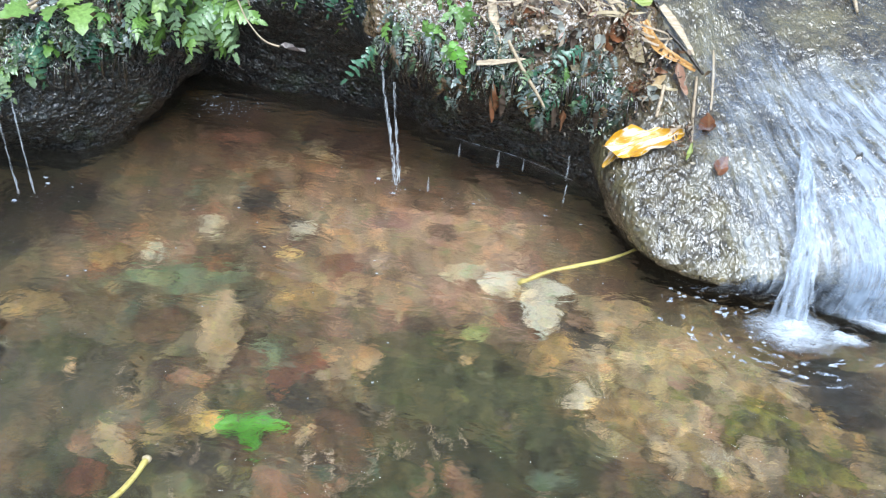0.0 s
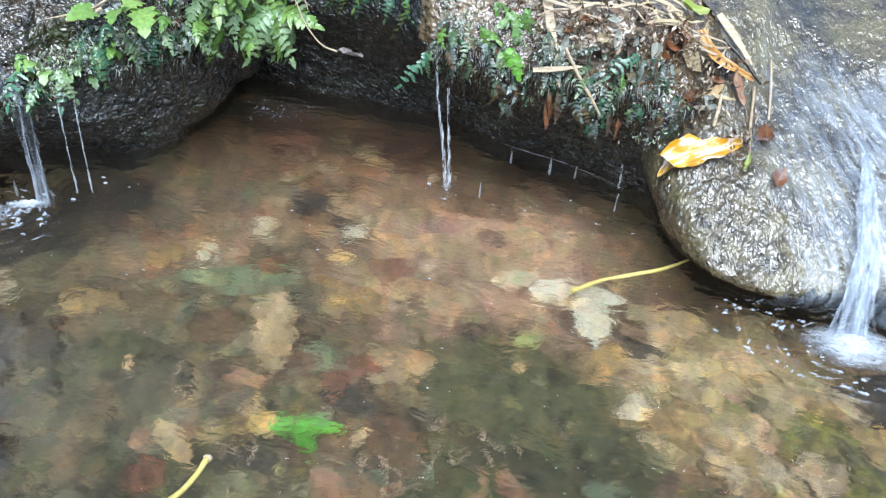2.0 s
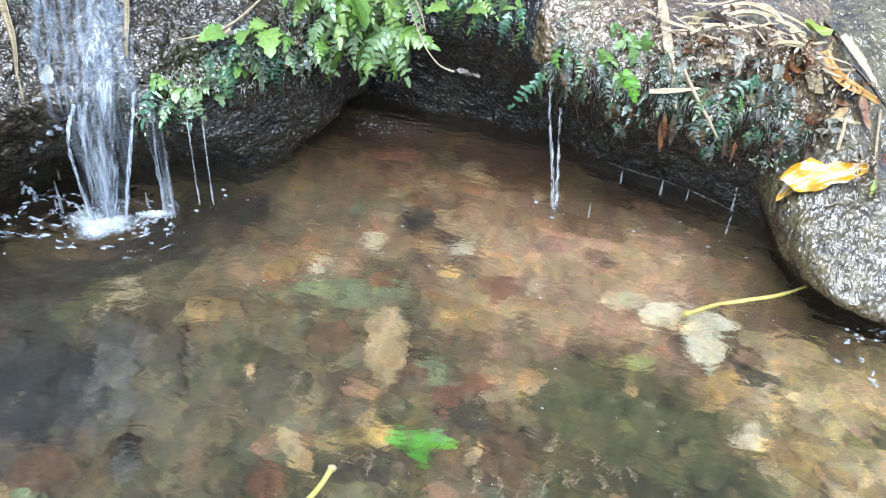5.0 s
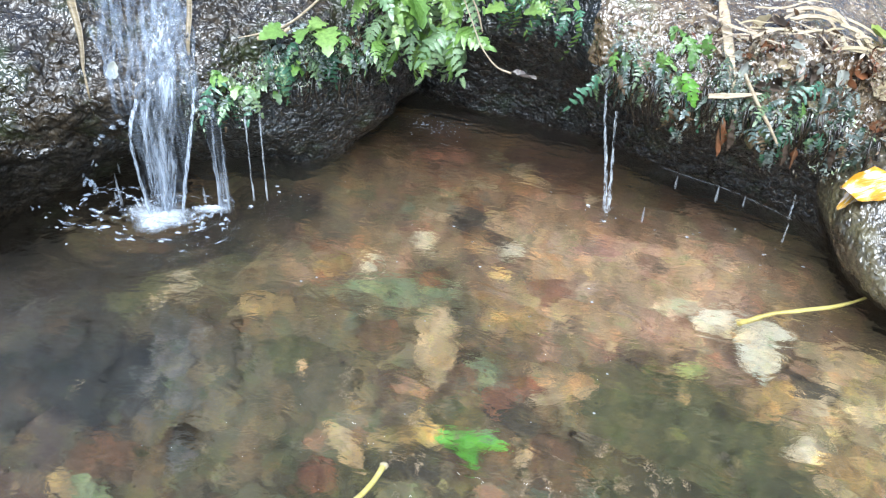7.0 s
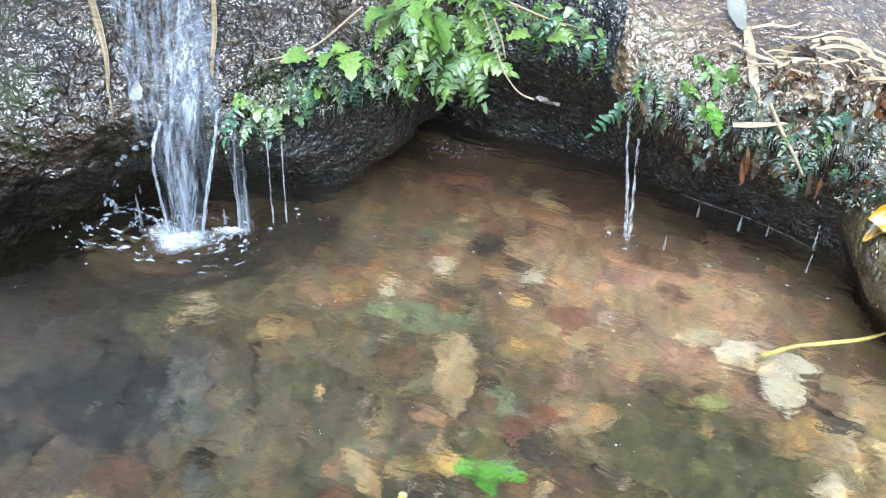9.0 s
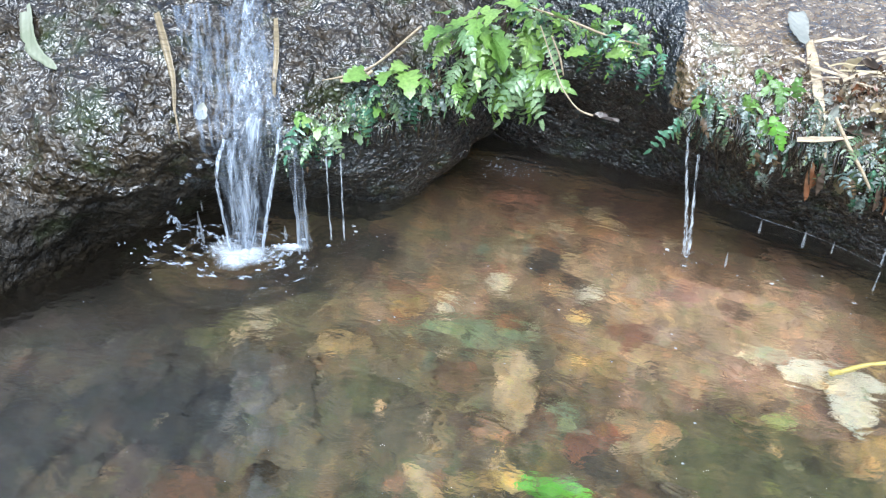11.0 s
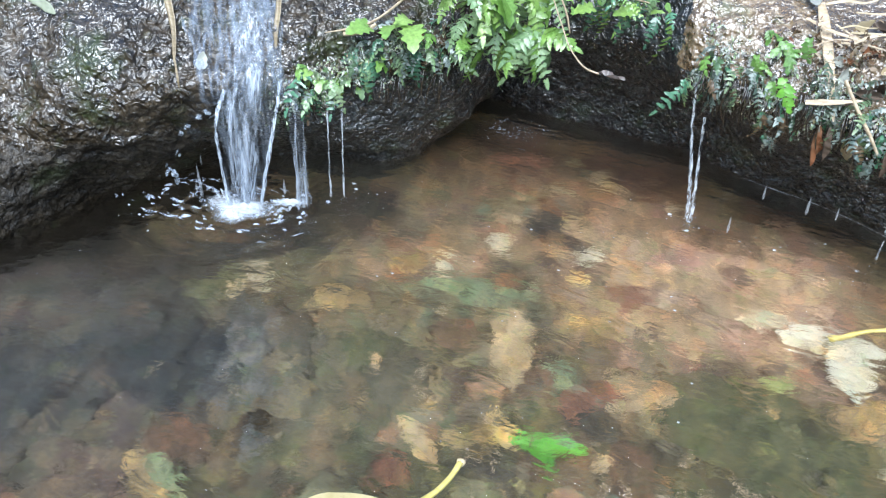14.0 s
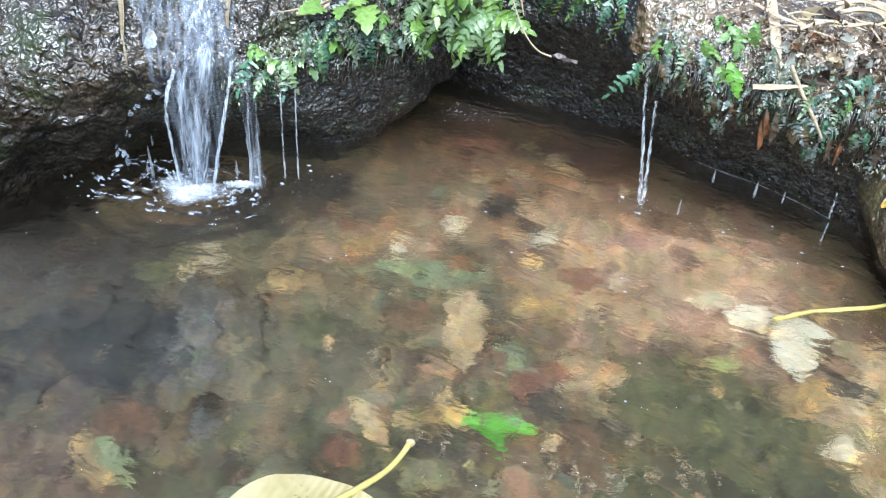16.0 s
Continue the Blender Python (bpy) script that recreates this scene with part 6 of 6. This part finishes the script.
def blade(points, width, mat, label, category="dry blade", group="dry blades", name="dry_blade", fold=0.25):
    """A flat dry blade laid through points, creased along its middle, with tapering ends."""
    p = spline(points, 22)
    d = np.gradient(p, axis=0)
    d /= np.linalg.norm(d, axis=1, keepdims=True)
    o = p[0].copy()
    verts = []
    for i, c in enumerate(p):
        t = i / 21
        w = width * 0.5 * (0.55 + 0.45 * math.sin(math.pi * min(1, t * 1.1 + 0.15))) * (1.0 if t < 0.9 else 1 - 0.75 * (t - 0.9) / 0.1)
        up = np.array((0.0, -0.75, 0.66))
        side = np.cross(d[i], up)
        side /= max(np.linalg.norm(side), 1e-9)
        nrm = np.cross(side, d[i])
        jag = 1 + 0.15 * noise.noise(Vector((i * 0.7, width * 500, 0)))
        for s in (-1, -0.5, 0, 0.5, 1):
            verts.append(c - o + side * s * w * jag + nrm * (abs(s) * w * fold))
        for s in (1, 0.5, 0, -0.5, -1):
            verts.append(c - o + side * s * w * jag + nrm * (abs(s) * w * fold) - nrm * 0.0008)
    faces = [(i * 10 + a, i * 10 + (a + 1) % 10, i * 10 + 10 + (a + 1) % 10, i * 10 + 10 + a) for i in range(21) for a in range(10)]
    return tagged(part(name, mesh_of(name, verts, faces, mat), m=Matrix.Translation(o)), label, category, group)


def twig(points, radii, mat, label, category="twig", group="twigs", name="twig"):
    o = Vector(points[0])
    return tagged(part(name, tube([Vector(q) - o for q in points], radii, mat, name, 7, 1.0, 0.35, len(points), 22), m=Matrix.Translation(o)), label, category, group)


def dead_leaf(label, x, y, z, length, width, turn, mat, seed, pitch=0.0, roll=0.0, fold=0.2, curl=0.25, wave=0.15, lobes=0, stalk=0.0, lift=0.006, tear=0.25):
    """A leaf lying on the nearest rock, turned about the stone's normal."""
    at, n = snap(x, y, z, lift)
    me = leaf_mesh("dead_leaf", length, width, mat, fold, curl, wave, seed, lobes, stalk, tear)
    me.transform(Matrix.Translation((-length / 2, 0, 0)))
    zax = n.normalized()
    xax = (Vector((1, 0, 0)) - zax * zax.x).normalized()
    basis = Matrix((xax, zax.cross(xax), zax)).transposed().to_4x4()
    return ribbed(tagged(part("dead_leaf", me, m=Matrix.Translation(at) @ basis @ pose(0, 0, 0, roll, pitch, turn)), label, "leaf", "dead leaves on the rocks"), (-length / 2, 0, 0))


def streaked_leaf():
    """A decaying leaf: bands of strong yellow, pinkish cream and brown along its length, wrinkled and wet."""
    m, nt, p = material("streaked_yellow_leaf")
    band = noise_of(nt, coords(nt, (16, 85, 20), (0, 0, 12)), 1.0, 4.0, 0.6, 0.6)
    fine = noise_of(nt, coords(nt), 140.0, 4.0, 0.65)
    tone = ramp(nt, band, (0.30, (0.30, 0.15, 0.03)), (0.38, (0.52, 0.24, 0.012)), (0.49, (0.58, 0.31, 0.018)), (0.54, (0.70, 0.54, 0.38)), (0.64, (0.80, 0.70, 0.60)))
    tone = mixed(nt, ramp(nt, fine, (0.62, 0.0), (0.74, 0.7)), tone, (0.22, 0.12, 0.05))
    put(nt, tone, p.inputs["Base Color"])
    p.inputs["Roughness"].default_value, p.inputs["Coat Weight"].default_value = 0.22, 0.5
    bumped(nt, p, (band, 0.9, 0.006), (fine, 0.4, 0.002))
    return m


L_STREAK = streaked_leaf()
dead_leaf("yellow and white mottled leaf lying wet on the boulder", 0.375, 1.005, 0.19, 0.14, 0.058, 12, L_STREAK, 101, 0, 0, 0.2, 0.12, 0.5, 0, 0.0, 0.006, 0.2)
dead_leaf("small yellow leaf end lying on the boulder", 0.338, 0.997, 0.165, 0.065, 0.030, 40, L_STREAK, 102)
dead_leaf("reddish brown leaf lying on the wet boulder", 0.502, 0.962, 0.175, 0.055, 0.026, 62, L_BROWN, 104)
dead_leaf("dark red-brown leaf caught in the litter", 0.311, 1.156, 0.325, 0.06, 0.04, 20, L_BROWN, 105, 20)
dead_leaf("pale grey-brown leaf stuck to the boulder", 0.355, 1.14, 0.31, 0.07, 0.035, -30, L_STRAW, 108)
dead_leaf("small green blade on the wet boulder", 0.46, 0.99, 0.185, 0.045, 0.010, 75, L_LIME, 109)
dead_leaf("tiny white petal stuck to the boulder", 0.553, 0.865, 0.098, 0.022, 0.010, 70, L_PALE, 110)
dead_leaf("small pale green leaf stuck to the wet boulder", -0.938, 0.832, 0.272, 0.036, 0.022, 95, L_PALE, 111)

L_PINK = leaf_material("pinkish_dead_leaf", (0.36, 0.19, 0.12), (0.48, 0.30, 0.21), (0.5, 0.34, 0.24), 0.2, 0.3)
L_ROLL = wood_material("rolled_orange_leaf", (0.34, 0.15, 0.035), (0.56, 0.33, 0.12), 0.2)
W_DARK = wood_material("black_wet_twig", (0.012, 0.009, 0.006), (0.05, 0.038, 0.026), 0.2)
dead_leaf("pinkish brown leaf hanging off the rolled leaf", 0.432, 1.115, 0.265, 0.060, 0.034, -62, L_PINK, 106)
dead_leaf("reddish brown leaf lying down the wet boulder", 0.495, 1.047, 0.207, 0.095, 0.030, 78, L_BROWN, 103)
dead_leaf("pale green leaf lying on the ledge top", 0.350, 1.24, 0.36, 0.080, 0.040, 35, L_LIME, 112)
dead_leaf("brown leaf caught on the boulder's shoulder", 0.368, 1.11, 0.245, 0.050, 0.028, -50, L_BROWN, 114)
dead_leaf("tan leaf caught among the wet twigs", 0.395, 1.10, 0.26, 0.045, 0.022, 30, L_TAN, 115)
dead_leaf("dark red-brown curled leaf in the litter", 0.325, 1.165, 0.335, 0.055, 0.030, 75, L_BROWN, 116, 15)
blade([(0.366, 1.207, 0.336), (0.380, 1.182, 0.314), (0.403, 1.142, 0.304), (0.434, 1.136, 0.294), (0.465, 1.138, 0.278)], 0.020, L_ROLL, "rolled orange-brown leaf bent over the boulder's shoulder", "leaf", "dead leaves on the rocks", "rolled_leaf", 0.9)
blade([(0.403, 1.26, 0.352), (0.435, 1.226, 0.324), (0.468, 1.186, 0.290)], 0.016, W_STRAW, "pale split stick lying on the boulder's shoulder")
twig([(0.409, 1.198, 0.328), (0.448, 1.178, 0.300), (0.486, 1.156, 0.266)], (0.003, 0.0035, 0.0025), W_DARK, "black wet twig beside the pale stick")
twig([(0.513, 1.232, 0.286), (0.508, 1.16, 0.252), (0.499, 1.093, 0.226)], (0.0022, 0.0026, 0.002), W_STRAW, "thin whitish stem lying on the wet boulder")
blade([(0.044, 1.32, 0.425), (0.052, 1.25, 0.412), (0.062, 1.20, 0.404)], 0.034, leaf_material("whitish_leaf_base", (0.36, 0.37, 0.33), (0.48, 0.48, 0.43), (0.42, 0.42, 0.37), 0.2, 0.05, 0.3), "whitish wet leaf base above the dry blade")

blade([(-1.06, 0.905, 0.425), (-1.012, 0.855, 0.372), (-0.988, 0.828, 0.335), (-0.968, 0.790, 0.285)], 0.015, W_OLD, "long dry straw blade lying down the wet boulder")
blade([(-0.966, 0.79, 0.29), (-0.952, 0.772, 0.262), (-0.955, 0.775, 0.215)], 0.004, W_OLD, "thin brown stalk hanging down the boulder")
blade([(-1.315, 0.855, 0.425), (-1.252, 0.788, 0.372), (-1.185, 0.764, 0.350)], 0.030, leaf_material("grey_green_blade", (0.26, 0.29, 0.20), (0.36, 0.38, 0.29), (0.34, 0.36, 0.28), 0.25, 0.2, 0.2), "pale green-grey blade stuck to the boulder")
blade([(-0.875, 1.01, 0.405), (-0.846, 0.95, 0.352), (-0.838, 0.918, 0.308), (-0.835, 0.91, 0.29)], 0.011, W_OLD, "short dry blade beside the waterfall")
blade([(0.068, 1.215, 0.405), (0.085, 1.14, 0.368), (0.102, 1.085, 0.322), (0.122, 1.05, 0.262)], 0.017, W_STRAW, "broad dry straw blade hanging off the ledge")
blade([(0.072, 1.048, 0.288), (0.11, 1.044, 0.296), (0.155, 1.05, 0.304)], 0.010, W_STRAW, "short dry blade lying crosswise on the ledge")
twig([(0.122, 1.06, 0.33), (0.150, 1.045, 0.29), (0.178, 1.035, 0.255), (0.20, 1.035, 0.222)], (0.003, 0.0034, 0.0032, 0.002), W_STRAW, "slim pale twig hanging off the ledge")
twig([(0.472, 1.142, 0.266), (0.466, 1.08, 0.225), (0.460, 1.014, 0.198)], (0.0025, 0.0028, 0.002), W_TWIG, "thin grey stem lying down the wet boulder")
twig([(0.394, 1.036, 0.228), (0.40, 1.06, 0.248), (0.406, 1.09, 0.266)], (0.003, 0.0035, 0.003), W_STRAW, "short whitish twig on the boulder")
twig([(-0.60, 1.06, 0.405), (-0.70, 1.00, 0.325), (-0.76, 0.96, 0.315)], (0.0022, 0.0025, 0.001), W_TWIG, "thin reddish twig lying on the boulder")
twig([(-0.73, 0.975, 0.312), (-0.70, 0.985, 0.318), (-0.675, 1.0, 0.33)], (0.004, 0.005, 0.003), W_STRAW, "pale flat chip of bark on the boulder")
curl_stem = [(-0.385, 1.09, 0.42), (-0.345, 1.045, 0.365), (-0.315, 1.02, 0.325), (-0.285, 1.005, 0.305), (-0.262, 1.002, 0.300)]
hung = thing("withered_leaf", curl_stem[0], "withered leaf curled at the end of a thin hanging stem", "leaf", "dead leaves on the rocks")
part("stem", tube([Vector(q) - Vector(curl_stem[0]) for q in curl_stem], (0.0010, 0.0013, 0.0014, 0.0016, 0.002), W_TWIG, "stem", 6, 1, 0.2, 3, 24), hung)
part("blade", leaf_mesh("blade", 0.045, 0.014, leaf_material("withered_grey_leaf", (0.16, 0.13, 0.12), (0.30, 0.26, 0.25), (0.2, 0.18, 0.16), 0.25, 0.6), 0.5, 0.15, 0.5, 5, 0, 0.0, 0.6), hung, "", pose(-0.262 + 0.385, 1.002 - 1.09, 0.300 - 0.42, 0, 8, 0))
twig([(-0.42, 1.13, 0.44), (-0.34, 1.12, 0.425), (-0.26, 1.13, 0.40), (-0.20, 1.15, 0.385)], (0.002, 0.0025, 0.002, 0.001), W_TWIG, "bare thin twig across the recess")
twig([(-0.365, 1.10, 0.40), (-0.345, 1.09, 0.365), (-0.335, 1.085, 0.335)], (0.0016, 0.0018, 0.001), W_TWIG, "short bare stem hanging by the fern")

top_at = [tuple(snap(x, y, 0.31, 0.006)[0]) for x, y in ((0.822, 1.552), (0.826, 1.49), (0.832, 1.426))]
twig(top_at, (0.004, 0.005, 0.003), W_STRAW, "pale twig lying on the boulder's wet top")
dead_leaf("reddish brown leaf lying on the boulder's wet top", 0.853, 1.575, 0.31, 0.07, 0.04, 70, L_BROWN, 120)

# blades strewn over the ledge top
strew = random.Random(15)
for k in range(13):
    x, y = strew.uniform(0.10, 0.40), strew.uniform(1.10, 1.26)
    an, ln = math.radians(strew.uniform(-50, 40)), strew.uniform(0.05, 0.15)
    pts = []
    for u in (-0.5, -0.15, 0.2, 0.5):
        q, n_ = snap(x + math.cos(an) * ln * u, y + math.sin(an) * ln * u, 0.40, 0.006 + 0.008 * strew.random())
        pts.append(tuple(q))
    blade(pts, strew.uniform(0.002, 0.006), W_STRAW if k % 3 else W_TWIG, "dry straw blades strewn over the wet ledge")
for k in range(16):
    x, y = strew.uniform(0.12, 0.34), strew.uniform(1.10, 1.24)
    an, ln = math.radians(strew.uniform(-35, 25)), strew.uniform(0.05, 0.13)
    pts = [tuple(snap(x + math.cos(an) * ln * u, y + math.sin(an) * ln * u, 0.40, 0.010 + 0.010 * strew.random())[0]) for u in (-0.5, -0.15, 0.2, 0.5)]
    blade(pts, strew.uniform(0.003, 0.008), L_STRAW if k % 2 else W_STRAW, "bleached straw blades piled on the ledge's edge")
for k in range(60):
    x = strew.uniform(0.10, 0.44)
    dead_leaf("limp dark leaf scraps plastered to the ledge", x, strew.uniform(1.06, 1.2), strew.uniform(0.24, 0.36), strew.uniform(0.02, 0.05), strew.uniform(0.010, 0.022), strew.uniform(0, 360), (L_DARK, L_STRAW, L_PALE, L_DARK, L_BROWN)[k % 5], 300 + k, strew.uniform(-30, 30), strew.uniform(-30, 30), 0.5, 0.4, 0.3)
# limp twiggy debris on the bed
debris = random.Random(52)
for k in range(40):
    x, y = (debris.gauss(-0.03, 0.10), debris.gauss(0.47, 0.06)) if k < 26 else (debris.uniform(-0.85, 0.6), debris.uniform(0.25, 1.2))
    if x > 0.33 and y > 0.88 or y > 1.05 and x < -0.5:
        continue
    z, an, ln = bed_height(x, y) + 0.02, debris.uniform(0, 6.28), debris.uniform(0.015, 0.045)
    pts = [(x + math.cos(an) * ln * u + debris.uniform(-0.006, 0.006), y + math.sin(an) * ln * u + debris.uniform(-0.006, 0.006), z + debris.uniform(-0.004, 0.008)) for u in (-0.5, -0.15, 0.2, 0.5)]
    twig(pts, (0.0008, 0.0014, 0.0012, 0.0006), W_TWIG, "thin pale twig scrap lying on the stream bed", "twig", "sunken twigs")
for k, (x, y, z, ln, mat) in enumerate(((0.098, 1.055, 0.25, 0.075, L_BROWN), (0.115, 1.05, 0.25, 0.06, L_DARK), (0.105, 1.055, 0.235, 0.055, L_BROWN), (0.215, 1.06, 0.22, 0.05, L_DARK), (0.235, 1.06, 0.21, 0.045, L_BROWN), (0.045, 1.055, 0.25, 0.05, L_DARK), (0.30, 1.06, 0.22, 0.045, L_DARK))):
    me = leaf_mesh("dead_leaf", ln, 0.012, mat, 0.9, 0.15, 0.5, 400 + k, 0, 0.0, 0.7)
    tagged(part("dead_leaf", me, m=pose(x, y, z, 0, 86, 20 * k)), "limp brown leaf hanging wet below the ledge", "leaf", "dead leaves on the rocks")

# afloat: the yellow stalk by the boulder and the large yellow leaf close by
twig([(0.405, 0.958, 0.004), (0.35, 0.915, 0.003), (0.29, 0.884, 0.001), (0.235, 0.862, -0.008), (0.185, 0.838, -0.03)], (0.0022, 0.0034, 0.004, 0.0045, 0.005), W_YELLOW, "yellow leaf stalk half sunk beside the boulder", "stalk", "stalks", "leaf_stalk")
big_leaf = leaf_mesh("floating_leaf", 0.185, 0.105, leaf_material("floating_yellow_leaf", (0.35, 0.29, 0.12), (0.45, 0.38, 0.20), (0.16, 0.08, 0.03), 0.35, 0.8), 0.16, 0.12, 0.06, 501)
big_leaf.transform(Matrix.Translation((-0.09, 0, 0)))
ribbed(tagged(part("floating_leaf", big_leaf, m=pose(-0.358, 0.212, 0.006, 0, 0, 22)), "large yellow leaf floating on the pool", "leaf", "floating leaves"), (-0.09, 0, 0))
stalk_ = twig([(-0.270, 0.353, 0.016), (-0.279, 0.312, 0.014), (-0.297, 0.269, 0.020), (-0.329, 0.223, 0.018), (-0.364, 0.177, 0.010)], (0.0042, 0.0036, 0.0040, 0.0044, 0.005), W_YELLOW, "thick yellow leaf stalk with a pale cut end", "stalk", "stalks", "leaf_stalk")
tip = bmesh.new()
bmesh.ops.create_icosphere(tip, subdivisions=2, radius=0.0062)
for q_ in tip.verts:
    q_.co = Vector((q_.co.x, q_.co.y * 0.7, q_.co.z)) * (1 + 0.2 * noise.noise(q_.co * 300))
TIP = bpy.data.meshes.new("cut_end")
tip.to_mesh(TIP)
tip.free()
TIP.materials.append(L_STRAW)
part("cut_end", TIP, stalk_, "pale woody cut end")
